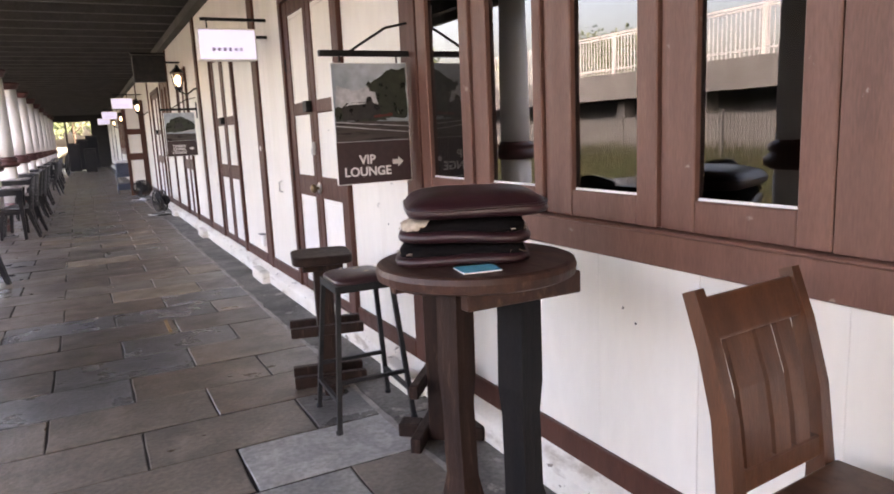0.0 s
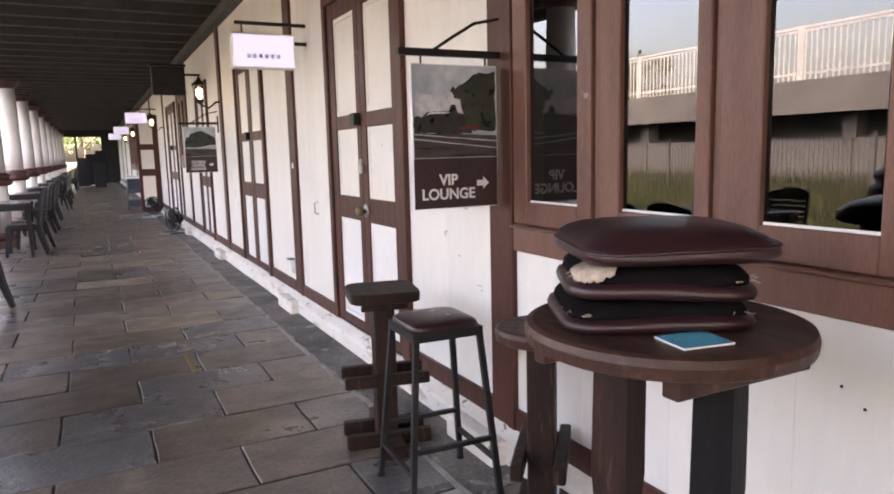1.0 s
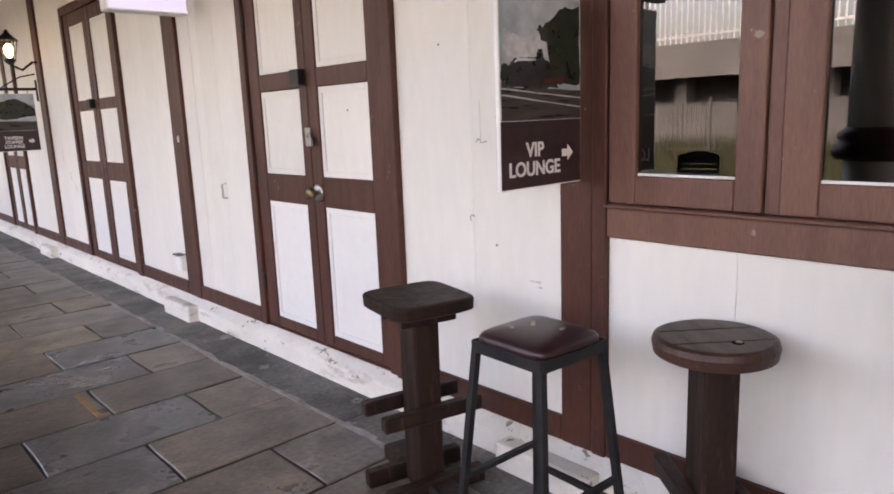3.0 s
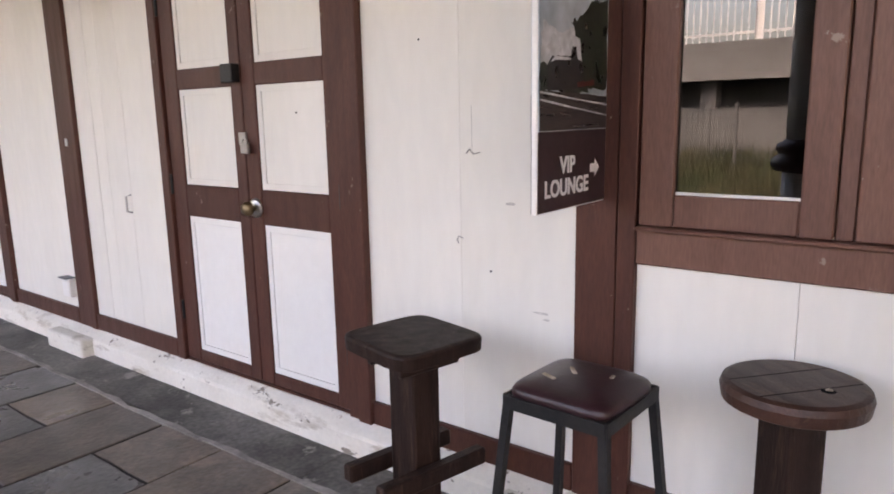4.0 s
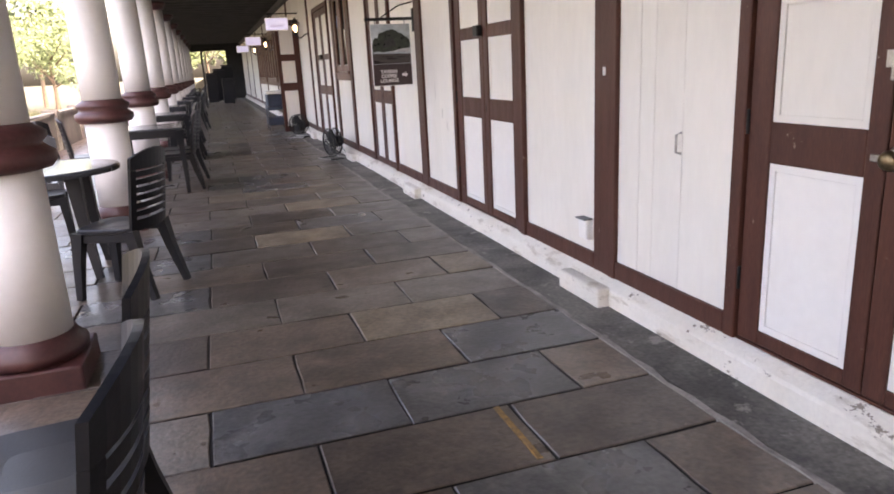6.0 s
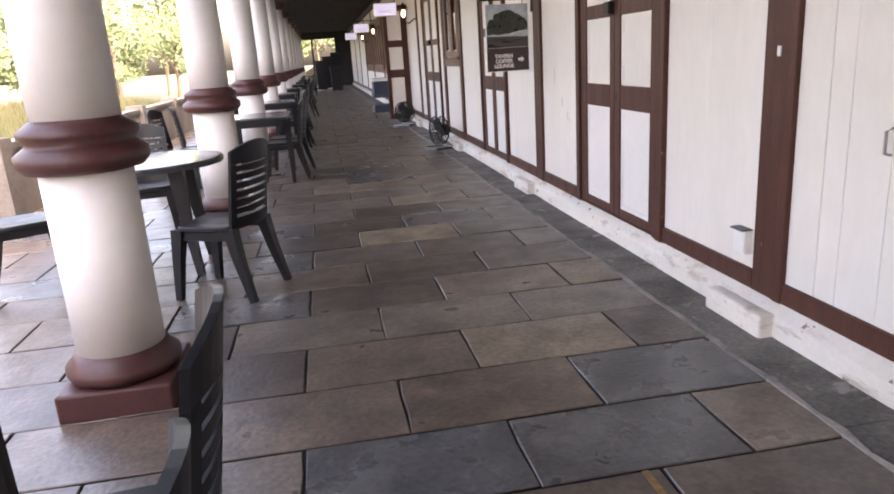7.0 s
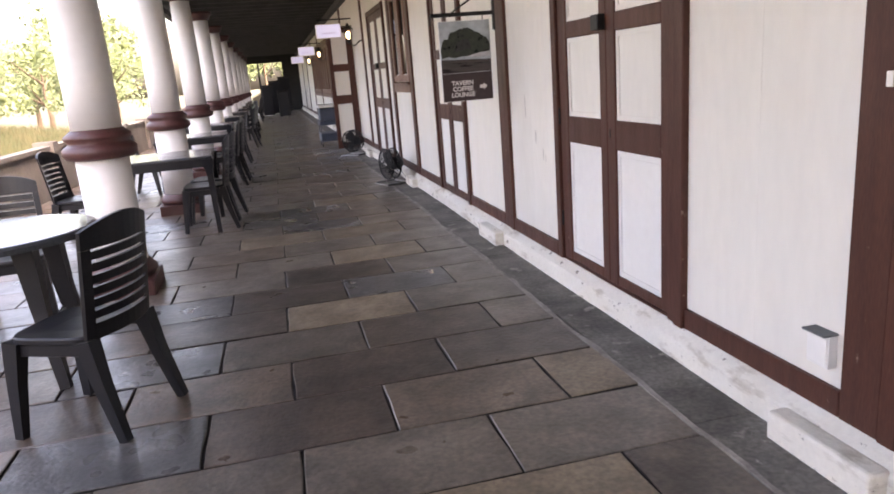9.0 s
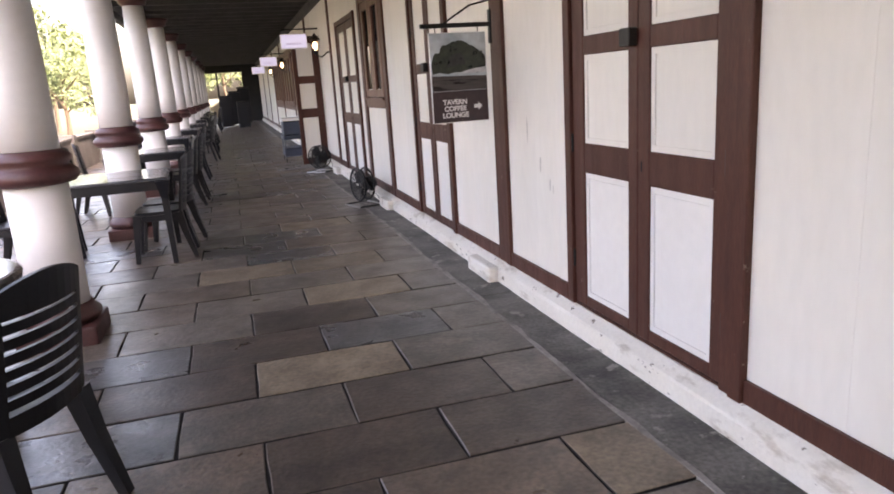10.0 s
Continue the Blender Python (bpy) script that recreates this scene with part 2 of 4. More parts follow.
def rod(points, r, seg=8, bm=None, square=False):
    """A bar along points, round or square in section."""
    bm = bm or bmesh.new()
    pts = [Vector(p) for p in points]
    rings, side = [], None
    k = 4 if square else seg
    for i, p in enumerate(pts):
        d = (pts[min(i + 1, len(pts) - 1)] - pts[max(i - 1, 0)]).normalized()
        ref = Vector((0, 0, 1)) if abs(d.z) < 0.9 else Vector((1, 0, 0))
        side = d.cross(ref).normalized()
        up = side.cross(d)
        rr = r[i] if isinstance(r, (list, tuple)) else r
        off = math.pi / 4 if square else 0.0
        s = math.sqrt(2) if square else 1.0
        rings.append([bm.verts.new(p + (side * math.cos(off + 2 * math.pi * j / k) + up * math.sin(off + 2 * math.pi * j / k)) * rr * s) for j in range(k)])
    for a, b in zip(rings, rings[1:]):
        for j in range(k):
            bm.faces.new((a[j], a[(j + 1) % k], b[(j + 1) % k], b[j]))
    bm.faces.new(rings[0][::-1])
    bm.faces.new(rings[-1])
    return bm


def torus(cx, cy, cz, R, r, axis="z", seg=28, ring=8, bm=None):
    bm = bm or bmesh.new()
    rows = []
    for i in range(seg):
        a = 2 * math.pi * i / seg
        row = []
        for j in range(ring):
            b = 2 * math.pi * j / ring
            u, v, w = (R + r * math.cos(b)) * math.cos(a), (R + r * math.cos(b)) * math.sin(a), r * math.sin(b)
            p = {"z": (u, v, w), "x": (w, u, v), "y": (u, w, v)}[axis]
            row.append(bm.verts.new((cx + p[0], cy + p[1], cz + p[2])))
        rows.append(row)
    for i in range(seg):
        for j in range(ring):
            bm.faces.new((rows[i][j], rows[(i + 1) % seg][j], rows[(i + 1) % seg][(j + 1) % ring], rows[i][(j + 1) % ring]))
    return bm


def pad(a, b, power, profile, seg=48):
    """A rounded-square body: rings of (inset, height) from the bottom up."""
    bm, rings = bmesh.new(), []
    for inset, z in profile:
        ring = []
        for i in range(seg):
            c, s_ = math.cos(2 * math.pi * i / seg), math.sin(2 * math.pi * i / seg)
            ring.append(bm.verts.new((math.copysign(abs(c) ** (2 / power), c) * (a - inset), math.copysign(abs(s_) ** (2 / power), s_) * (b - inset), z)))
        rings.append(ring)
    for ra, rb in zip(rings, rings[1:]):
        for i in range(seg):
            bm.faces.new((ra[i], ra[(i + 1) % seg], rb[(i + 1) % seg], rb[i]))
    bm.faces.new(rings[0][::-1])
    bm.faces.new(rings[-1])
    return bm


def text_mesh(body, size, m, depth=0.0015):
    cu = bpy.data.curves.new("text", "FONT")
    cu.body, cu.size, cu.extrude, cu.align_x = body, size, depth, "CENTER"
    cu.space_line, cu.offset = 0.95, 0.0016
    ob = bpy.data.objects.new("text", cu)
    scene.collection.objects.link(ob)
    me = bpy.data.meshes.new_from_object(ob.evaluated_get(bpy.context.evaluated_depsgraph_get()))
    bm = bmesh.new()
    bm.from_mesh(me)
    bm.transform(m)
    bpy.data.objects.remove(ob)
    return bm


# ---- ground, floor ----
bm = bmesh.new()
add_box(bm, -900, -5.35, -900, 900, -0.6, -0.22)
link_ground = tagged(link("ground", bm, SOIL), "dry patchy grass ground beside the walkway", "ground", kind="structure")
bm = bmesh.new()
add_box(bm, -5.35, 0.2, -9, 47, -0.6, -0.012)
floor = tagged(link("floor", bm, JOINT), "old grey and buff flagstone walkway floor", "floor", kind="structure")
bm = bmesh.new()
nst = 40
for i in range(nst):
    y0 = -9 + i * 1.4
    add_box(bm, -0.325 + random.uniform(-0.008, 0.008), 0.02, y0, y0 + 1.394, -0.3, random.uniform(-0.003, 0.002))
pavement = tagged(link("pavement", bm, STRIP), "worn dark cement strip along the wall foot", "pavement", kind="structure")
bm = bmesh.new()
prev = None
for i in range(340):
    y = -3 + i * 0.14
    a = -0.348 + random.uniform(-0.006, 0.006) + 0.008 * math.sin(y * 2.3)
    b = a + 0.026 + random.uniform(-0.008, 0.012)
    z = 0.004 + random.uniform(-0.003, 0.002)
    cur = [bm.verts.new(p) for p in ((a, y, -0.02), (a, y, z), (b, y, z), (b, y, -0.02))]
    if prev:
        for j in range(3):
            bm.faces.new((prev[j], prev[j + 1], cur[j + 1], cur[j]))
    prev = cur
part("fillet", bm, FILLET, pavement, "ragged pale cement line")
part("paint_mark", box(-1.108, -1.084, 4.53, 4.94, -0.001, 0.0045), TAPE, floor, "worn yellow painted mark")



def row_y(k):
    """The seam before row k."""
    return 5.394 + (k - 6) * (0.444 if k < 6 else 0.466)


def slab_outline(k, x0, x1):
    g = 0.006
    pts = []
    for x, e in ((x0 + g, 0), (x1 - g, 0), (x1 - g, 1), (x0 + g, 1)):
        pts.append((x, row_y(k + e) + (-g if e else g)))
    return pts


def slab_mesh(pts, z, bm):
    """A slab with a soft, slightly ragged arris."""
    cx, cy = sum(p[0] for p in pts) / 4, sum(p[1] for p in pts) / 4
    fine = []
    for i in range(4):
        a, b = pts[i], pts[(i + 1) % 4]
        for s in (0.0, 0.33, 0.66):
            j = random.uniform(-0.004, 0.004)
            fine.append((a[0] + (b[0] - a[0]) * s + j, a[1] + (b[1] - a[1]) * s + random.uniform(-0.004, 0.004)))
    lo = [bm.verts.new((x, y, -0.05)) for x, y in fine]
    mid = [bm.verts.new((x, y, z - 0.004)) for x, y in fine]
    top = [bm.verts.new((x + (cx - x) * 0.012, y + (cy - y) * 0.02, z + random.uniform(-0.0012, 0.0012))) for x, y in fine]
    n = len(fine)
    for i in range(n):
        bm.faces.new((lo[i], lo[(i + 1) % n], mid[(i + 1) % n], mid[i])).material_index = 1
        bm.faces.new((mid[i], mid[(i + 1) % n], top[(i + 1) % n], top[i]))
    bm.faces.new(top)


# stones that stand out: (row, place in the row from the wall)
TONES = {(7, 1): "buff", (7, 0): "dark", (7, 2): "brown", (6, 0): "slate", (6, 1): "brown", (6, 2): "brown", (5, 0): "brown", (5, 1): "slate", (5, 2): "slate",
         (4, 0): "dark", (4, 1): "dark", (8, 0): "grey", (8, 1): "grey", (9, 0): "buff", (9, 1): "brown", (9, 2): "dark", (10, 0): "dark", (10, 1): "dark",
         (11, 0): "grey", (11, 1): "dark", (12, 0): "grey", (12, 1): "buff", (13, 0): "grey", (13, 1): "slate", (15, 1): "buff", (17, 1): "buff",
         (-2, 0): "pale", (-3, 1): "pale", (-3, 0): "grey", (-1, 1): "grey", (-2, 1): "grey", (16, 1): "grey", (15, 2): "grey"}
names = list(FLAGS)
rests = {n: bmesh.new() for n in names}
near_slabs = []
for k in range(-26, 99):
    xs = [-0.335, -1.047, -1.825, -2.6, -3.37, -4.15, -4.92, -5.33] if k % 2 == 0 else [-0.335, -0.677, -1.432, -2.2, -2.97, -3.75, -4.52, -5.33]
    for j, (x1, x0) in enumerate(zip(xs, xs[1:])):
        x0j = x0 if x0 < -5.3 else x0 + 0.012 * math.sin(k * 3.7 + x0)
        x1j = x1 if x1 > -0.4 else x1 + 0.012 * math.sin(k * 3.7 + x1)
        pts = slab_outline(k, x0j, x1j)
        yc = row_y(k + 0.5)
        # Paler stones lie before y=3; the draw also holds the brighter light there.
        tone = TONES.get((k, j)) or random.choices(names, (30, 16, 22, 22, 10, 0) if yc > 3 else (22, 16, 8, 42, 8, 4))[0]
        if 1.2 < yc < 17.5 and x1 > -3.2:
            near_slabs.append((pts, tone))
        else:
            slab_mesh(pts, random.uniform(-0.002, 0.002), rests[tone])
for pts, tone in near_slabs[:300]:
    bm = bmesh.new()
    slab_mesh(pts, random.uniform(-0.003, 0.002), bm)
    part("slab", bm, (FLAGS[tone], JOINT), floor)
for pts, tone in near_slabs[300:]:
    slab_mesh(pts, 0.0, rests[tone])
for tone in names:
    tagged(part("slabs", rests[tone], (FLAGS[tone], JOINT), floor), kind="stuff")

# ---- building wall ----
WALL_TOP, Y0, Y1 = 3.25, -6.0, 46.5
wall = empty("wall_east", "cream boarded timber-framed station wall with brown posts", "wall", kind="structure")
DOORS = [(3.48, 4.92), (6.97, 8.46), (10.58, 11.86), (14.8, 16.6)]
DOOR_TOP, SILL = 2.5, 1.065
POSTS = [(2.375, 2.572), (5.805, 6.035), (9.34, 9.57), (12.96, 13.16), (14.3, 14.5), (17.2, 17.4), (20.9, 21.15), (25, 25.25), (29, 29.25), (33, 33.25), (37, 37.25), (41, 41.25)]
WINDOWS = [(-5.9, 2.375), (13.17, 14.29), (21.3, 24.8), (25.4, 28.8), (29.4, 32.8)]
SILLS = {(13.17, 14.29): 1.19}
openings = sorted([(a, b, 0.14, DOOR_TOP) for a, b in DOORS] + [(a, b, SILL, 2.55) for a, b in WINDOWS])
bm = bmesh.new()
y = Y0
for a, b, z0, z1 in openings:
    if a > y:
        add_box(bm, 0.035, 0.16, y, a, 0.14, WALL_TOP)
    if z0 > 0.2:
        add_box(bm, 0.035, 0.16, a, b, 0.14, z0)
    add_box(bm, 0.035, 0.16, a, b, z1, WALL_TOP)
    y = b
add_box(bm, 0.035, 0.16, y, Y1, 0.14, WALL_TOP)
part("wall_core", bm, WHITE, wall)
# plinth with a sloped top
bm = bmesh.new()
prof = [(-0.066, -0.05), (-0.063, 0.088), (-0.054, 0.1), (0.005, 0.14), (0.16, 0.14), (0.16, -0.05)]
n_ring = 75
rows = []
for i in range(n_ring + 1):
    yy = Y0 + (Y1 - Y0) * i / n_ring
    rows.append([bm.verts.new((x + random.uniform(-0.003, 0.003) * (x < 0), yy, z + random.uniform(-0.003, 0.003) * (0 < z < 0.12))) for x, z in prof])
for a, b in zip(rows, rows[1:]):
    for j in range(len(prof) - 1):
        bm.faces.new((a[j], a[j + 1], b[j + 1], b[j]))
part("plinth", bm, PLINTH, wall, "flaking whitewashed plinth")
# timber rails and posts
for a, b in POSTS:
    mid = a + (b - a) * (0.3 if b - a > 0.17 else 0.55)
    part("post", box(-0.012, 0.04, a, mid - 0.003, 0.14, WALL_TOP, 0.003), BROWN, wall)
    part("post", box(-0.004, 0.04, mid + 0.003, b, 0.14, WALL_TOP, 0.003), BROWN, wall)
solid = []
edges = sorted([(a, b, 0) for a, b in POSTS] + [(a - 0.0, b + 0.0, 1) for a, b in DOORS])
y = Y0
for a, b, _ in edges:
    if a - y > 0.05:
        solid.append((y, a))
    y = max(y, b)
solid.append((y, Y1))
for a, b in solid:
    part("rail", box(-0.006, 0.04, a + 0.002, b - 0.002, 0.142, 0.24, 0.004), BROWN, wall)
    win = next((w for w in WINDOWS if a < (w[0] + w[1]) / 2 < b), None)
    top = WALL_TOP - 0.02
    if win:
        top = SILLS.get(win, 0.95)
        part("rail", box(-0.008, 0.04, a + 0.002, b - 0.002, top, SILL - 0.012 if top < 1 else top + 0.1, 0.004), LIGHTBROWN, wall)
        part("sill", box(-0.03, 0.03, a + 0.002, b - 0.002, SILL - 0.012 if top < 1 else top + 0.1, (SILL if top < 1 else top + 0.13), 0.004), LIGHTBROWN, wall)
        part("rail", box(-0.008, 0.04, a + 0.002, b - 0.002, 2.52, 2.66, 0.004), LIGHTBROWN, wall)
    count = max(1, round((b - a) / 0.42))
    cuts, g = [a + (b - a) * i / count for i in range(count + 1)], 0.0004
    if b == 2.375:
        cuts = [a] + [b - 0.444 * k for k in range(int((b - a) / 0.444), -1, -1)]
    if 4.8 < a < 5:
        cuts, g = [a, 5.27, 5.492, 5.615, b], 0.0016
    for i, (c0, c1) in enumerate(zip(cuts, cuts[1:])):
        part("board", box(0.012 + 0.0015 * ((i * 7) % 3) / 3, 0.038, c0 + g, c1 - g, 0.24, top, 0.0012), WHITE, wall)
        if win:
            part("board", box(0.012, 0.038, c0 + g, c1 - g, 2.66, WALL_TOP - 0.02, 0.0012), WHITE, wall)
for a, b in DOORS:
    count = 4
    w = (b - a) / count
    for i in range(count):
        part("board", box(0.012, 0.038, a + i * w + 0.0012, a + (i + 1) * w - 0.0012, DOOR_TOP + 0.004, WALL_TOP - 0.02, 0.002), WHITE, wall)
# stub blocks at the post feet
for i, (a, b, d) in enumerate([(2.36, 2.80, 0.138), (5.765, 6.228, 0.136), (9.47, 9.95, 0.135), (12.9, 13.35, 0.14), (17.0, 17.45, 0.14), (20.8, 21.25, 0.14)]):
    part("stub_block", box(-d, -0.05, a, b, -0.03, 0.108, 0.014, 2), PLINTH, wall, "chipped whitewashed foot block")
# unseen closed rooms behind; their darkness is put into the colour
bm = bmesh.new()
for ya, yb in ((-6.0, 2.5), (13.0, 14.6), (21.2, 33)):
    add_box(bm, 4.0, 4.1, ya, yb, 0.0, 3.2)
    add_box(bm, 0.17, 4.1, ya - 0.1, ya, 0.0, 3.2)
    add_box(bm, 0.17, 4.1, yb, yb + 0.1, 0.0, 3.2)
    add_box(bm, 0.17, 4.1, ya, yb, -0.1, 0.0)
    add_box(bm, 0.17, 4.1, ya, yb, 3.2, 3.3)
tagged(link("wall_inner", bm, NEARBLACK), "unseen closed rooms behind the windows, coloured near black", "wall", kind="structure")


# ---- doors ----
def door(name, a, b, label, knob=True):
    d = empty(name, label, "door", kind="structure")
    w = b - a
    r0, l0 = a + 0.1 * w, b - 0.05 * w
    mid = a + 0.52 * w
    part("door_frame", box(-0.02, 0.10, a, a + 0.05 * w, 0.14, DOOR_TOP, 0.004), BROWN, d)
    part("door_frame", box(-0.006, 0.10, a + 0.05 * w + 0.003, r0 - 0.005, 0.14, DOOR_TOP, 0.004), BROWN, d)
    part("door_frame", box(-0.006, 0.10, l0 + 0.006, b, 0.14, DOOR_TOP, 0.004), BROWN, d)
    part("door_frame", box(-0.006, 0.10, r0 - 0.003, l0 + 0.004, 2.425, DOOR_TOP - 0.002, 0.004), BROWN, d)
    part("threshold", box(0.01, 0.10, r0, l0, 0.141, 0.152, 0.002), BROWN, d)
    zs = [(0.215, 0.924), (1.083, 1.545), (1.64, 2.31)]
    for side, (y0, y1) in enumerate(((r0, mid - 0.003), (mid + 0.003, l0))):
        p0, p1 = (a + 0.154 * w, a + 0.457 * w) if side == 0 else (a + 0.575 * w, a + 0.8715 * w)
        leaf = part("leaf", box(0.042, 0.075, y0, y1, 0.156, 2.42, 0.003), BROWN, d)
        xf = 0.012
        part("stile", box(xf, 0.041, y0, p0, 0.156, 2.42, 0.004), BROWN, leaf)
        part("stile", box(xf, 0.041, p1, y1, 0.156, 2.42, 0.004), BROWN, leaf)
        zz = [0.156] + [z for pr in zs for z in pr] + [2.42]
        for z0, z1 in zip(zz[0::2], zz[1::2]):
            part("rail", box(xf + 0.002, 0.041, p0 + 0.001, p1 - 0.001, z0, z1, 0.004), BROWN, leaf)
        for z0, z1 in zs:
            bmp = box(0.03, 0.041, p0 + 0.001, p1 - 0.001, z0 + 0.001, z1 - 0.001)
            add_box(bmp, 0.0225, 0.032, p0 + 0.001, p0 + 0.03, z0 + 0.001, z1 - 0.001)
            add_box(bmp, 0.0225, 0.032, p1 - 0.03, p1 - 0.001, z0 + 0.001, z1 - 0.001)
            add_box(bmp, 0.0225, 0.032, p0 + 0.0305, p1 - 0.0305, z0 + 0.001, z0 + 0.03)
            add_box(bmp, 0.0225, 0.032, p0 + 0.0305, p1 - 0.0305, z1 - 0.03, z1 - 0.001)
            add_box(bmp, 0.026, 0.033, p0 + 0.034, p1 - 0.034, z0 + 0.034, z1 - 0.034)
            part("panel", bmp, PANEL if z0 < 0.5 else WHITE, leaf, "white recessed door panel")
        for z in (0.42, 1.08, 1.95):
            yh = y0 - 0.002 if side == 0 else y1 + 0.002
            part("hinge", lathe([(0.008, z - 0.05), (0.008, z + 0.05)], 8, 0.008, yh), IRON, leaf)
    bolt = part("bolt_box", box(-0.035, 0.011, mid + 0.0, mid + 0.085, 1.56, 1.64, 0.004), IRON, d, "black surface lock box")
    if knob:
        kb = lathe([(0.012, 0.0), (0.012, 0.03), (0.03, 0.036), (0.034, 0.052), (0.026, 0.068), (0.008, 0.072)], 16)
        kb.transform(pose(0.012, mid - 0.05, 1.0, 0, -90, 0))
        part("knob", kb, BRASS, d, "worn metal door knob", True)
        rose = lathe([(0.045, 0.0), (0.045, 0.006), (0.036, 0.012)], 20)
        rose.transform(pose(0.012, mid - 0.05, 1.0, 0, -90, 0))
        part("rose", rose, METAL, d, "", True)
        part("hasp", box(-0.002, 0.012, mid - 0.055, mid + 0.05, 0.985, 1.008, 0.002), METAL, d)
        part("hasp", box(0.0, 0.012, mid - 0.02, mid + 0.03, 1.285, 1.34, 0.002), METAL, d)
        pl = torus(-0.012, mid - 0.03, 1.3, 0.016, 0.004, "x", 16, 6)
        part("padlock_shackle", pl, METAL, d, "", True)
        part("padlock", box(-0.024, -0.002, mid - 0.055, mid - 0.008, 1.245, 1.295, 0.006, 2), METAL, d, "small steel padlock")
    else:
        part("keyhole_plate", box(0.009, 0.0135, mid - 0.038, mid - 0.03, 0.985, 1.035, 0.001), IRON, d)
    return d


door("door_1", *DOORS[0], "closed brown double door with white panels and padlock")
door("door_2", *DOORS[1], "closed brown double door with white panels", False)
door("door_3", *DOORS[2], "closed brown double door with white panels", False)
door("door_4", *DOORS[3], "closed brown double door with white panels", False)


# ---- windows ----
def casement(name, a, b, z0, z1, ga, gb, gz0, label):
    """A brown casement from y=a to y=b with its glass from ga to gb."""
    w = empty(name, label, "window", kind="structure")
    x0, x1 = -0.006, 0.045
    part("window_frame", box(x0, x1, a, ga, z0, z1, 0.004), LIGHTBROWN, w)
    part("window_frame", box(x0, x1, gb, b, z0, z1, 0.004), LIGHTBROWN, w)
    part("window_frame", box(x0 + 0.002, x1, ga + 0.001, gb - 0.001, z0, gz0, 0.004), LIGHTBROWN, w)
    part("window_frame", box(x0 + 0.002, x1, ga + 0.001, gb - 0.001, z1 - 0.1, z1, 0.004), LIGHTBROWN, w)
    part("putty", box(0.012, 0.02, ga, gb, gz0 - 0.002, gz0 + 0.008, 0.002), PANEL, w, "cracked white putty line")
    g = part("pane", box(0.016, 0.022, ga - 0.004, gb + 0.004, gz0 - 0.004, z1 - 0.096), GLASS, w)
    g.visible_shadow = False
    return w


CASE = [(1.864, 2.368, 1.943, 2.27), (1.337, 1.816, 1.39, 1.717), (0.757, 1.295, 0.841, 1.164), (0.2, 0.71, 0.291, 0.611)]
nwin = 0
for a, b, ga, gb in CASE:
    nwin += 1
    casement(f"window_{nwin}", a, b, 1.068, 2.51, ga, gb, 1.16, "closed brown casement window with dark reflecting glass")
for a in (-0.66, -1.25, -1.84, -2.43):
    nwin += 1
    casement(f"window_{nwin}", a, a + 0.55, 1.068, 2.51, a + 0.09, a + 0.46, 1.16, "closed brown casement window with dark reflecting glass")
part("mullion", box(-0.012, 0.06, -0.02, 0.045, 1.066, 2.515, 0.003), LIGHTBROWN, wall)
part("mullion", box(-0.004, 0.06, 0.049, 0.197, 1.066, 2.515, 0.003), LIGHTBROWN, wall)
part("mullion", box(0.01, 0.06, 1.819, 1.861, 1.066, 2.515, 0.003), LIGHTBROWN, wall)
part("mullion", box(0.01, 0.06, 1.298, 1.334, 1.066, 2.515, 0.003), LIGHTBROWN, wall)
part("mullion", box(0.01, 0.06, 0.713, 0.754, 1.066, 2.515, 0.003), LIGHTBROWN, wall)
for a in (13.18, 13.73):
    nwin += 1
    casement(f"window_{nwin}", a, a + 0.54, 1.325, 2.51, a + 0.12, a + 0.43, 1.42, "closed brown casement window with narrow panes")
for s in (21.35, 25.45, 29.45):
    for i in range(4):
        nwin += 1
        a = s + i * 0.85
        casement(f"window_{nwin}", a, a + 0.82, 1.07, 2.51, a + 0.12, a + 0.7, 1.18, "grey-brown casement window along the far wall")

# ---- roof over the walkway ----
bm = bmesh.new()
add_box(bm, -3.8, 0.16, -9, 47, 3.26, 3.34)
i = 0
yy = -8.8
while yy < 46.8:
    add_box(bm, -3.75, 0.03, yy, yy + 0.09, 3.14, 3.258)
    yy += 0.75
for x in (-3.74, -3.28, -0.1):
    add_box(bm, x, x + 0.12, -9, 47, 3.02, 3.14)
tagged(link("ceiling", bm, CEIL), "dark boarded veranda ceiling with cross battens", "ceiling", kind="structure")
# the rest of the building above and behind
bm = bmesh.new()
add_box(bm, 0.17, 4.3, Y0, Y1, 3.32, 3.6)
add_box(bm, 4.12, 4.3, Y0, Y1, -0.1, 3.3)
tagged(link("roof", bm, CEIL), "plain roof slab over the station rooms", "roof", kind="structure")


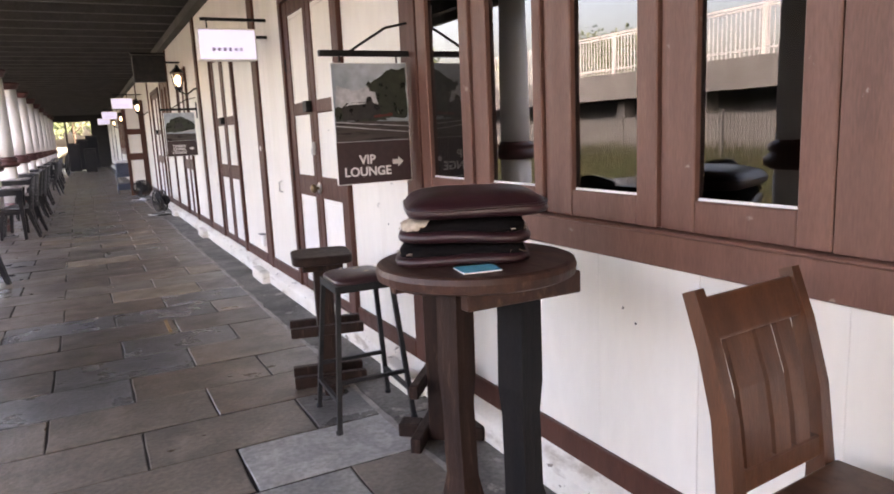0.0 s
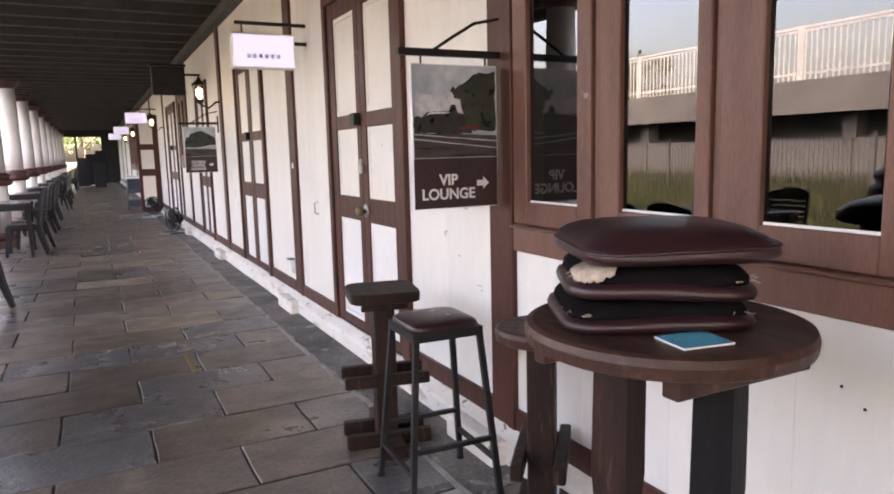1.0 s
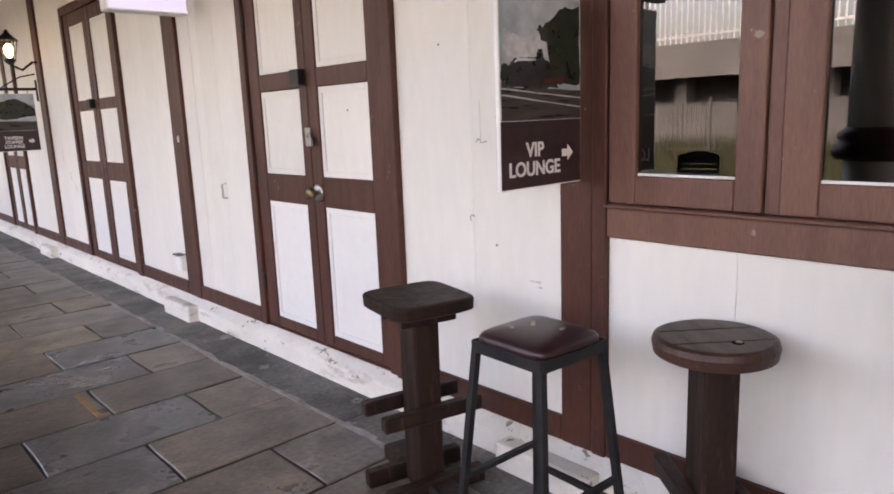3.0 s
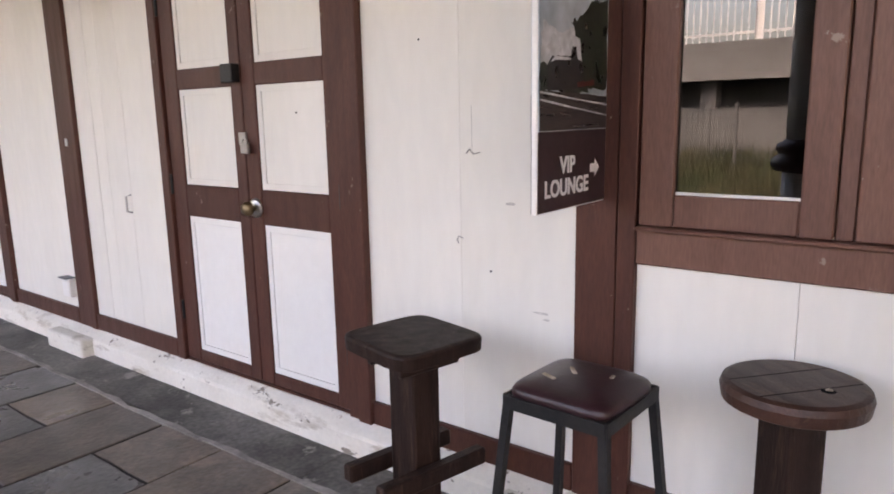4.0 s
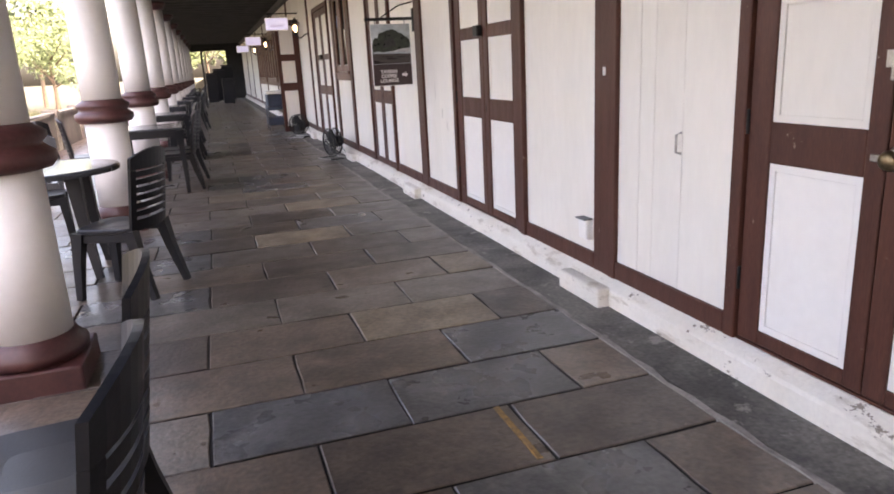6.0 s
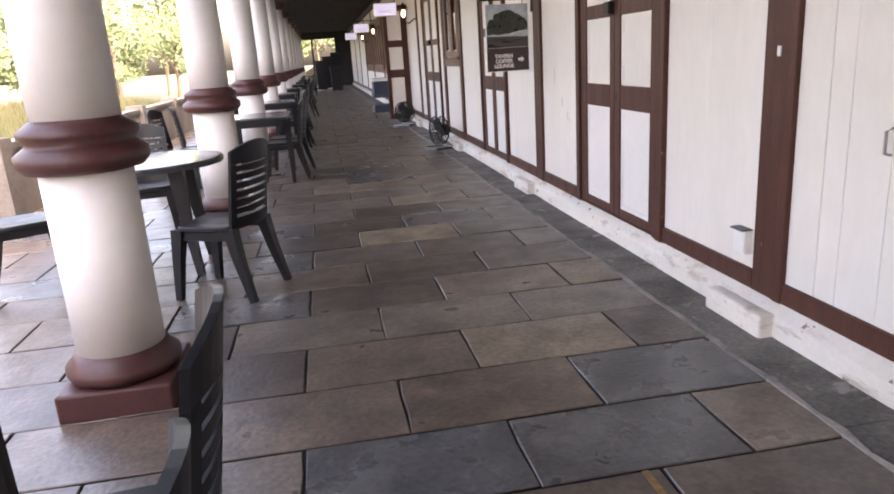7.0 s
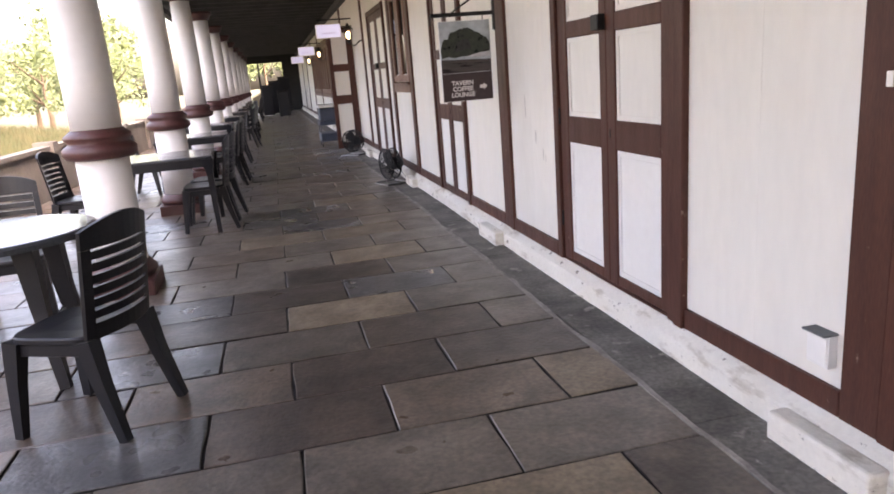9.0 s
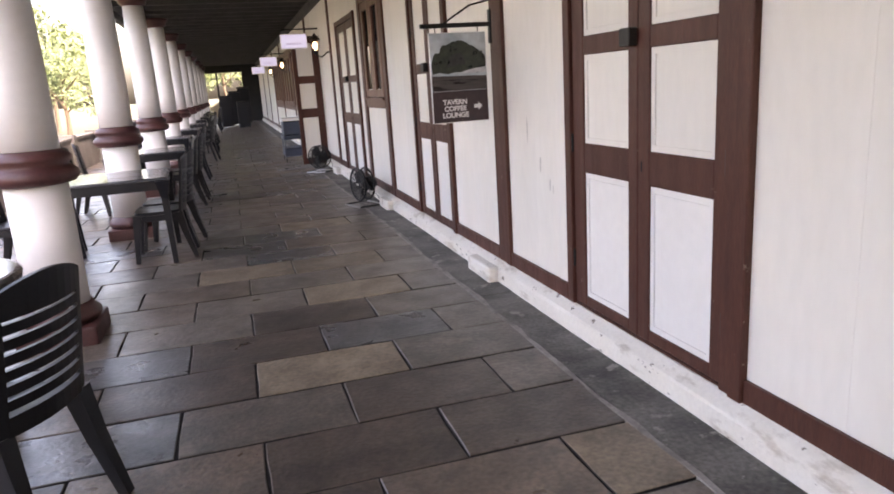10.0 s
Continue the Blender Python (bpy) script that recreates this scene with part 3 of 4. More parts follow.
# ---- columns ----
def column(m):
    c = empty("column", "white round veranda column with a maroon collar and base", "column", m, "veranda columns", "structure")
    part("base_block", box(-0.23, 0.23, -0.23, 0.23, -0.01, 0.12, 0.012, 2), MAROON, c)
    part("base_ring", lathe([(0.21, 0.12), (0.235, 0.15), (0.235, 0.18), (0.2, 0.215), (0.19, 0.24)], 28), MAROON, c, "", True)
    part("pedestal", lathe([(0.178, 0.236), (0.178, 1.02)], 32), COLUMN, c, "", True)
    part("collar", lathe([(0.18, 1.0), (0.225, 1.01), (0.25, 1.04), (0.25, 1.08), (0.215, 1.105), (0.2, 1.12), (0.225, 1.145), (0.225, 1.17), (0.19, 1.195), (0.17, 1.21)], 32), MAROON, c, "maroon turned collar", True)
    part("shaft", lathe([(0.168, 1.205), (0.17, 1.6), (0.162, 2.3), (0.148, 2.86)], 32), COLUMN, c, "", True)
    part("capital", lathe([(0.15, 2.85), (0.2, 2.9), (0.2, 2.94), (0.24, 2.97), (0.24, 3.02)], 32), MAROON, c, "", True)
    return c


first = column(pose(-2.98, 6.1, 0))
for i in range(11):
    copy_thing(first, pose(-2.98, 9.65 + 3.5 * i, 0))
for i in range(4):
    copy_thing(first, pose(-2.98, 2.42 - 3.55 * i, 0))

# ---- low wall, lawn, far side ----
bm = bmesh.new()
add_box(bm, -5.35, -5.2, 10.5, 47, -0.3, 0.72)
add_box(bm, -5.38, -5.17, 10.5, 47, 0.72, 0.78)
for i in range(13):
    yy = 10.6 + i * 2.86
    add_box(bm, -5.42, -5.13, yy - 0.14, yy + 0.14, -0.3, 0.84)
tagged(link("wall_west", bm, PARAPET), "low grey weathered parapet wall with piers", "wall", kind="structure")
bm = bmesh.new()
add_box(bm, -13.0, -12.6, -40, 24, -0.5, 1.45)
add_box(bm, -13.9, -13.5, -40, 24, -0.5, 2.0)
add_box(bm, -19.5, -12.3, -40, 24, 2.02, 2.2)
add_box(bm, -12.45, -12.2, -40, 24, 2.0, 2.72)
for i in range(21):
    yy = -39 + i * 3
    add_box(bm, -12.95, -12.55, yy - 0.15, yy + 0.15, 1.45, 2.02)
    add_box(bm, -12.64, -12.56, yy - 0.06, yy + 0.06, -0.5, 1.45)
tagged(link("viaduct", bm, CONCRETE), "long weathered concrete retaining wall and deck", "viaduct", kind="structure")
railing = bmesh.new()
for z in (2.85, 3.75, 3.83):
    add_box(railing, -12.36, -12.32, -40, 24, z, z + 0.045)
yy = -40.0
while yy < 24:
    add_box(railing, -12.355, -12.33, yy, yy + 0.025, 2.72, 3.78)
    yy += 0.13
for i in range(26):
    add_box(railing, -12.38, -12.3, -40 + i * 2.5, -40 + i * 2.5 + 0.1, 2.72, 3.88)
tagged(link("deck_railing", railing, RAILWHITE), "white painted steel railing along the deck", "railing", kind="structure")
fence = bmesh.new()
yy = -20.0
while yy < 24:
    add_box(fence, -11.012, -11.0, yy, yy + 0.008, -0.22, 1.5)
    yy += 0.1
for z in (0.0, 0.18, 0.36, 0.54, 0.72, 0.9, 1.08, 1.26, 1.45):
    add_box(fence, -11.006, -11.0, -20, 24, z, z + 0.01)
for i in range(18):
    add_box(fence, -11.04, -10.98, -20 + i * 2.5, -19.95 + i * 2.5, -0.25, 1.55)
tagged(link("mesh_fence", fence, LID), "welded wire mesh fence across the lawn", "fence", kind="structure")
bm = bmesh.new()
prev = None
for i in range(80):
    y = -40 + i
    cur = [bm.verts.new((x, y, z + random.uniform(-0.05, 0.05) * (z > 0))) for x, z in ((-7.0, -0.24), (-9.0, 0.02), (-10.5, 0.22), (-12.58, 0.36), (-12.58, -0.4))]
    if prev:
        for q in range(4):
            bm.faces.new((prev[q], prev[q + 1], cur[q + 1], cur[q]))
    prev = cur
tagged(link("grass_bank", bm, SOIL), "low grassy bank below the concrete wall", "ground", kind="structure")
rng = random.Random(5)
verts, faces = [], []
for i in range(90000):
    x, yy = -5.5 - 7.0 * rng.random() ** 0.6, rng.uniform(-14, 36)
    base = -0.24 if x > -7 else -0.24 + 0.13 * (-7 - x)
    h, a, w = rng.uniform(0.08, 0.2 + 0.25 * (x < -8)), rng.uniform(0, 6.28), rng.uniform(0.008, 0.022)
    dx, dy, lean = math.cos(a) * w, math.sin(a) * w, rng.uniform(-0.12, 0.12)
    k = len(verts)
    verts += [(x - dx, yy - dy, base - 0.05), (x + dx, yy + dy, base - 0.05), (x + lean, yy + lean * 0.6, base + h)]
    faces.append((k, k + 1, k + 2))
me = bpy.data.meshes.new("grass")
me.from_pydata(verts, [], faces)
me.materials.append(BLADE)
tagged(new("grass", me), "rough green and straw-coloured grass tufts", "grass", kind="stuff")


def tree(x, y, z, h, spread, seed):
    r = random.Random(seed)
    t = empty("tree", "leafy green tree beyond the walkway", "tree", pose(x, y, z), "trees beyond the lawn")
    bmt = rod([(0, 0, 0), (0.05, 0.03, h * 0.25), (-0.04, 0.06, h * 0.5), (0.02, 0, h * 0.8)], [0.16, 0.12, 0.08, 0.03], 8)
    for i in range(7):
        a, z0 = r.uniform(0, 6.28), h * r.uniform(0.3, 0.65)
        rod([(0, 0, z0), (math.cos(a) * spread * 0.4, math.sin(a) * spread * 0.4, z0 + h * 0.12), (math.cos(a) * spread * 0.8, math.sin(a) * spread * 0.8, z0 + h * 0.25)], [0.06, 0.04, 0.015], 6, bmt)
    part("trunk", bmt, BARK, t)
    vs, fs = [], []
    clumps = [(r.gauss(0, spread * 0.45), r.gauss(0, spread * 0.45), h * r.uniform(0.4, 1.0), spread * r.uniform(0.2, 0.42)) for _ in range(26)]
    for cx, cy, cz, cr in clumps:
        for _ in range(150):
            d = Vector((r.gauss(0, 1), r.gauss(0, 1), r.gauss(0, 1))).normalized() * cr * r.random() ** 0.4
            c = Vector((cx, cy, cz)) + d
            u = Vector((r.gauss(0, 1), r.gauss(0, 1), r.gauss(0, 1))).normalized()
            v = u.orthogonal().normalized()
            s = r.uniform(0.08, 0.18) * (h / 6)
            k = len(vs)
            vs += [c - u * s, c + v * s * 0.5, c + u * s, c - v * s * 0.5]
            fs.append((k, k + 1, k + 2, k + 3))
    mt = bpy.data.meshes.new("crown")
    mt.from_pydata(vs, [], fs)
    mt.materials.append(LEAF)
    ob = new("crown", mt)
    ob.parent = t
    return t


for i, (x, y, h, s) in enumerate([(-44, 44, 5, 3.0), (-42, 48, 9, 4), (-40, 66, 5.5, 3.5), (-46, 58, 5, 3.2), (-13, 58, 8, 3.2), (-5, 62, 7, 3.0), (-2, 66, 8, 3.4), (-13.5, 27, 4.6, 2.4), (-12.5, 32, 4.2, 2.2), (-14.5, 36, 5.2, 2.6), (-12, 41, 4.4, 2.2), (-14, 46, 5.0, 2.6), (-11, 51, 4.6, 2.4), (-48, -10, 7, 3), (-47, -26, 8, 3.5)]):
    tree(x, y, -0.3, h, s, i + 3)


# ---- stools and bar table by the windows ----
def square_stool(m):
    s = empty("wooden_stool", "rough dark timber bar stool with a square seat", "stool", m)
    part("seat", pad(0.165, 0.17, 6, [(0.012, 0.695), (0.002, 0.7), (0, 0.735), (0.003, 0.741), (0.012, 0.745), (0.09, 0.743)]), DARKWOOD, s)
    part("post", box(-0.05, 0.05, -0.065, 0.065, 0.0, 0.69, 0.008, 2), DARKWOOD, s)
    part("cleat", box(-0.11, 0.11, -0.09, -0.065, 0.65, 0.69, 0.004), DARKWOOD, s)
    part("cleat", box(-0.11, 0.11, 0.065, 0.09, 0.65, 0.69, 0.004), DARKWOOD, s)
    for sy in (-1, 1):
        part("footrest", box(-0.2, 0.2, sy * 0.066, sy * 0.11, 0.29, 0.345, 0.006), DARKWOOD, s)
    part("foot_bar", box(-0.2, 0.2, -0.115, -0.066, 0.0, 0.065, 0.006), DARKWOOD, s)
    part("foot_bar", box(-0.2, 0.2, 0.066, 0.115, 0.0, 0.065, 0.006), DARKWOOD, s)
    part("foot_bar", box(-0.05, 0.05, -0.27, -0.116, 0.0, 0.06, 0.006), DARKWOOD, s)
    part("foot_bar", box(-0.05, 0.05, 0.116, 0.27, 0.0, 0.06, 0.006), DARKWOOD, s)
    return s


def round_stool(m):
    s = empty("wooden_stool", "dark timber bar stool with a round seat", "stool", m)
    part("seat", lathe([(0.15, 0.7), (0.163, 0.707), (0.168, 0.735), (0.163, 0.75), (0.15, 0.755)], 40), TOPWOOD, s)
    for y in (-0.058, 0.052):
        k = math.sqrt(0.15 ** 2 - y ** 2)
        part("plank_seam", box(-k, k, y - 0.0012, y + 0.0012, 0.7545, 0.7556), LINING, s)
    part("knot", lathe([(0.017, 0.7552), (0.014, 0.7565)], 10, 0.03, -0.072), LINING, s, "dark knot hole")
    part("filler", lathe([(0.009, 0.7566), (0.005, 0.7592)], 8, 0.034, -0.07), FOAM, s, "pale chipped filler")
    part("post", box(-0.05, 0.05, -0.06, 0.06, 0.0, 0.70, 0.008, 2), DARKWOOD, s)
    for sx in (-1, 1):
        part("footrest", box(sx * 0.052, sx * 0.095, -0.2, 0.2, 0.25, 0.31, 0.006), DARKWOOD, s)
        part("foot_bar", box(sx * 0.052, sx * 0.1, -0.2, 0.2, 0.0, 0.07, 0.006), DARKWOOD, s)
    part("foot_bar", box(-0.2, -0.102, -0.045, 0.045, 0.0, 0.065, 0.006), DARKWOOD, s)
    part("foot_bar", box(0.102, 0.2, -0.045, 0.045, 0.0, 0.065, 0.006), DARKWOOD, s)
    return s


def metal_stool(m):
    s = empty("metal_stool", "black iron bar stool with a torn maroon padded seat", "stool", m)
    top, bot = 0.132, 0.188
    part("seat_pad", pad(0.143, 0.143, 6, [(0.01, 0.685), (0.0, 0.693), (0, 0.708), (0.006, 0.717), (0.02, 0.725), (0.05, 0.733), (0.09, 0.737), (0.12, 0.738)]), LEATHER, s, "torn maroon padded seat", True)
    for (x, y, a, l) in ((0.01, 0.03, 40, 0.05), (0.03, -0.07, 10, 0.02), (-0.06, 0.06, 70, 0.045)):
        part("tear", box(-l / 2, l / 2, -0.006, 0.006, 0.0, 0.004, 0.0015, m=pose(x, y, 0.736, 0, 0, a)), FOAM, s)
    rim = bmesh.new()
    for a in range(4):
        add_box(rim, -0.141, 0.141, -0.147, -0.139, 0.66, 0.695, pose(0, 0, 0, 0, 0, 90 * a))
    part("seat_frame", rim, IRON, s)
    for sx in (-1, 1):
        for sy in (-1, 1):
            leg = part("leg", rod([(sx * top, sy * top, 0.69), (sx * bot, sy * bot, 0.012)], 0.011, square=True), IRON, s)
            part("foot", lathe([(0.017, 0.0), (0.017, 0.014), (0.011, 0.02)], 10, sx * (bot + 0.001), sy * (bot + 0.001)), IRON, leg)
    for z in (0.15, 0.24):
        k = bot - (bot - top) * z / 0.69
        for a in range(4):
            if (z > 0.2) == (a % 2 == 0):
                part("stretcher", rod([tuple(Matrix.Rotation(math.pi / 2 * a, 3, "Z") @ Vector((-k, -k, z))), tuple(Matrix.Rotation(math.pi / 2 * a, 3, "Z") @ Vector((k, -k, z)))], 0.009, square=True), IRON, s)
    return s


def bar_table(m):
    t = empty("bar_table", "round dark wooden bar table on thick plank legs", "table", m)
    part("tabletop", lathe([(0.285, 0.955), (0.3, 0.962), (0.303, 0.985), (0.298, 1.0), (0.285, 1.005)], 56), TOPWOOD, t)
    part("bearer", box(-0.12, 0.275, -0.16, -0.115, 0.885, 0.953, 0.004), TOPWOOD, t)
    part("bearer", box(-0.2, 0.2, 0.17, 0.21, 0.885, 0.953, 0.004), TOPWOOD, t)
    for x, y, hx, hy, turn, wood in ((-0.01, 0.13, 0.036, 0.048, 12, DARKWOOD), (0.112, -0.062, 0.058, 0.042, 25, BLACKWOOD)):
        bm, rows = bmesh.new(), []
        prof = [(0.0, 1.35), (0.14, 1.3), (0.24, 0.92), (0.5, 0.9), (0.6, 1.05), (0.953, 1.0)]
        for z, k in prof:
            rows.append([bm.verts.new((a * hx * k + 0.004 * math.sin(z * 9), b * hy * k, z)) for a, b in ((-1, -1), (1, -1), (1, 1), (-1, 1))])
        for ra, rb in zip(rows, rows[1:]):
            for j in range(4):
                bm.faces.new((ra[j], ra[(j + 1) % 4], rb[(j + 1) % 4], rb[j]))
        bm.faces.new(rows[0][::-1])
        bm.faces.new(rows[-1])
        bm.transform(pose(x, y, 0, 0, 0, turn))
        part("leg", bm, wood, t)
    return t


def rounded(i, n, hx, hy):
    cs, sn = math.cos(2 * math.pi * i / n), math.sin(2 * math.pi * i / n)
    return math.copysign(abs(cs) ** (2 / 5.5), cs) * hx, math.copysign(abs(sn) ** (2 / 5.5), sn) * hy


def cushion(m, size, h, label, seed, torn=False, plump=False):
    """Padded seat with a fat rolled rim; a worn one shows its black lining above the rim."""
    c = empty("seat_cushion", label, "cushion", m, "stacked cushions")
    r = random.Random(seed)
    hx, hy = size[0] / 2, size[1] / 2
    if plump:
        prof = [(0.06, 0.0), (0.02, 0.002), (0.006, h * 0.1), (0, h * 0.24), (0.004, h * 0.4), (0.012, h * 0.56), (0.028, h * 0.72), (0.055, h * 0.86), (0.095, h * 0.95), (hx * 0.75, h)]
    else:
        prof = [(0.06, 0.0), (0.015, 0.001), (0.003, h * 0.1), (0, h * 0.25), (0.004, h * 0.42), (0.016, h * 0.52), (0.03, h * 0.55)]
    bm = pad(hx, hy, 5.5, prof, 64)
    for v in bm.verts:
        v.co.z += 0.003 * math.sin(v.co.x * 23 + seed) * math.cos(v.co.y * 19 + seed * 2) * (v.co.z > h * 0.2) + 0.003 * math.sin(v.co.x * 9 + seed)
    part("cover", bm, LEATHER, c, "", True)
    if plump:
        part("piping", rod([(*rounded(i, 48, hx - 0.004, hy - 0.004), h * 0.42) for i in range(49)], 0.0045, 6), LEATHER, c, "", True)
        return c
    bm = pad(hx - 0.014, hy - 0.014, 5.5, [(0.0, h * 0.45), (0.003, h * 0.7), (0.012, h * 0.88), (0.04, h * 0.98), (hx * 0.7, h)], 64)
    for v in bm.verts:
        v.co.x += r.uniform(-0.002, 0.002)
        v.co.y += r.uniform(-0.002, 0.002)
        v.co.z += r.uniform(-0.002, 0.002)
    part("lining", bm, LINING, c, "frayed black lining", True)
    for i in range(7):
        x, y = rounded(r.uniform(28, 60), 64, hx - 0.013, hy - 0.013)
        z = h * r.uniform(0.55, 0.66)
        part("loose_thread", rod([(x, y, z), (x + r.uniform(-0.008, 0.008), y + r.uniform(-0.008, 0.008), z + r.uniform(-0.003, 0.006)), (x + r.uniform(-0.016, 0.016), y + r.uniform(-0.016, 0.01), z + r.uniform(-0.003, 0.004))], 0.0012, 4), FOAM, c)
    if torn:
        bmf, old = bmesh.new(), None
        for j in range(23):
            i = 35 + j * 0.5
            k = min(1.0, min(j, 22 - j) / 4)
            lo = 0.8 - 0.22 * k + r.uniform(-0.05, 0.05)
            col = []
            for inset, f in ((0.008, lo), (0.007, 0.84), (0.016, 0.96), (0.035 + 0.03 * k + r.uniform(-0.008, 0.008), 1.03)):
                x, y = rounded(i, 64, hx - inset, hy - inset)
                col.append(bmf.verts.new((x, y, h * f + r.uniform(-0.002, 0.002))))
            if old:
                for q in range(3):
                    bmf.faces.new((old[q], col[q], col[q + 1], old[q + 1]))
            old = col
        part("foam", bmf, FOAM, c, "torn exposed foam", True)
    return c


square_stool(pose(-0.405, 2.91, 0, 0, 0, -13))
metal_stool(pose(-0.405, 2.345, 0, 0, 0, -3))
round_stool(pose(-0.2, 1.89, 0, 0, 0, -40))
bar_table(pose(-0.5, 1.0, 0))
cushion(pose(-0.52, 1.045, 1.006, 0, 0, -28), (0.4, 0.36), 0.06, "worn maroon leatherette seat cushion, bottom of a stack", 1)
cushion(pose(-0.51, 1.04, 1.068, 0, 1, -31), (0.39, 0.35), 0.068, "torn maroon leatherette cushion with foam showing", 2, True)
cushion(pose(-0.48, 1.04, 1.142, 1, -1, -22), (0.42, 0.38), 0.075, "plump maroon leatherette cushion on top of a stack", 3, plump=True)
card = link("card", box(-0.056, 0.056, -0.046, 0.046, 0, 0.004), (CARD, CARDEDGE))
for p in card.data.polygons:
    p.material_index = 0 if abs(p.normal.z) > 0.5 else 1
card.matrix_basis = pose(-0.59, 0.832, 1.006, 0, 0, -10)
tagged(card, "small blue card lying on the bar table", "card")


def dining_chair(m):
    """High slatted wooden chair; the back stands at +y, the seat towards -y."""
    c = empty("dining_chair", "reddish-brown slatted wooden chair beside the wall", "chair", m)
    for sx in (-1, 1):
        part("back_leg", rod([(sx * 0.178, 0.22, 0), (sx * 0.178, 0.17, 0.45), (sx * 0.178, 0.165, 0.62), (sx * 0.179, 0.185, 0.8), (sx * 0.182, 0.222, 0.94), (sx * 0.185, 0.262, 1.05)], [0.019, 0.021, 0.022, 0.02, 0.018, 0.016], square=True), CHAIRWOOD, c)
        part("front_leg", rod([(sx * 0.178, -0.22, 0), (sx * 0.178, -0.22, 0.6)], 0.02, square=True), CHAIRWOOD, c)
        part("seat_rail", box(sx * 0.178 - 0.013, sx * 0.178 + 0.013, -0.2, 0.148, 0.53, 0.6, 0.003), CHAIRWOOD, c)
        part("stretcher", box(sx * 0.178 - 0.01, sx * 0.178 + 0.01, -0.2, 0.16, 0.2, 0.235, 0.003), CHAIRWOOD, c)
    part("stretcher", box(-0.165, 0.165, -0.23, -0.21, 0.26, 0.295, 0.003), CHAIRWOOD, c)
    part("front_rail", box(-0.158, 0.158, -0.232, -0.208, 0.53, 0.6, 0.003), CHAIRWOOD, c)
    part("seat", box(-0.205, 0.205, -0.25, 0.144, 0.6, 0.628, 0.008, 2), CHAIRWOOD, c)
    part("top_rail", box(-0.168, 0.168, -0.013, 0.013, -0.045, 0.045, 0.006, 2, m=pose(0, 0.243, 0.99, -20, 0, 0)), CHAIRWOOD, c)
    part("low_rail", box(-0.158, 0.158, -0.011, 0.011, -0.025, 0.025, 0.004, m=pose(0, 0.168, 0.665, -3, 0, 0)), CHAIRWOOD, c)
    for x, w in ((-0.082, 0.048), (0.012, 0.03), (0.092, 0.03)):
        bm = bmesh.new()
        rows = [[bm.verts.new((x + a * w, y + b * 0.006, z)) for a, b in ((-1, -1), (1, -1), (1, 1), (-1, 1))] for y, z in ((0.168, 0.685), (0.176, 0.76), (0.192, 0.85), (0.228, 0.955))]
        for ra, rb in zip(rows, rows[1:]):
            for j in range(4):
                bm.faces.new((ra[j], ra[(j + 1) % 4], rb[(j + 1) % 4], rb[j]))
        bm.faces.new(rows[0][::-1])
        bm.faces.new(rows[-1])
        part("slat", bm, CHAIRWOOD, c)
    return c


# ---- plastic chairs and tables under the columns ----
def plastic_chair(m):
    """Monobloc chair facing -y; its slotted back stands at +y."""
    c = empty("plastic_chair", "dark grey moulded plastic chair with a slotted back", "chair", m, "plastic chairs")
    part("seat", pad(0.215, 0.208, 5, [(0.012, 0.43), (0, 0.436), (0, 0.456), (0.006, 0.464), (0.03, 0.462), (0.12, 0.454)]), PLASTIC, c)
    part("apron", box(-0.2, 0.2, -0.2, -0.185, 0.375, 0.431, 0.004), PLASTIC, c)
    for sx in (-1, 1):
        part("apron", box(sx * 0.2, sx * 0.185, -0.18, 0.18, 0.375, 0.431, 0.004), PLASTIC, c)
        part("leg", rod([(sx * 0.185, -0.175, 0.44), (sx * 0.2, -0.2, 0.25), (sx * 0.215, -0.225, 0.0)], [0.036, 0.028, 0.02], square=True), PLASTIC, c)
        part("leg", rod([(sx * 0.19, 0.18, 0.445), (sx * 0.2, 0.22, 0.25), (sx * 0.215, 0.29, 0.0)], [0.036, 0.028, 0.02], square=True), PLASTIC, c)

    def curve_y(x, z):
        return 0.19 + (z - 0.42) * 0.15 + 0.045 * (1 - (x / 0.21) ** 2)

    def strip(name, x0, x1, z0, z1, n=8, lift=0.0):
        back, rows = bmesh.new(), []
        for i in range(n + 1):
            x = x0 + (x1 - x0) * i / n
            up = lift * (1 - (2 * i / n - 1) ** 2)
            q = []
            for dy, z in ((-0.009, z0), (0.009, z0), (0.009, z1 + up), (-0.009, z1 + up)):
                q.append(back.verts.new((x, curve_y(x, z) + dy, z)))
            rows.append(q)
        for a, b in zip(rows, rows[1:]):
            for j in range(4):
                back.faces.new((a[j], a[(j + 1) % 4], b[(j + 1) % 4], b[j]))
        back.faces.new(rows[0][::-1])
        back.faces.new(rows[-1])
        part(name, back, PLASTIC, c)

    strip("top_rail", -0.212, 0.212, 0.83, 0.905, 10, 0.05)
    for i in range(6):
        strip("slat", -0.172, 0.172, 0.535 + i * 0.05, 0.57 + i * 0.05)
    strip("low_rail", -0.172, 0.172, 0.445, 0.515)
    strip("back_post", -0.212, -0.173, 0.44, 0.829, 2)
    strip("back_post", 0.173, 0.212, 0.44, 0.829, 2)
    return c


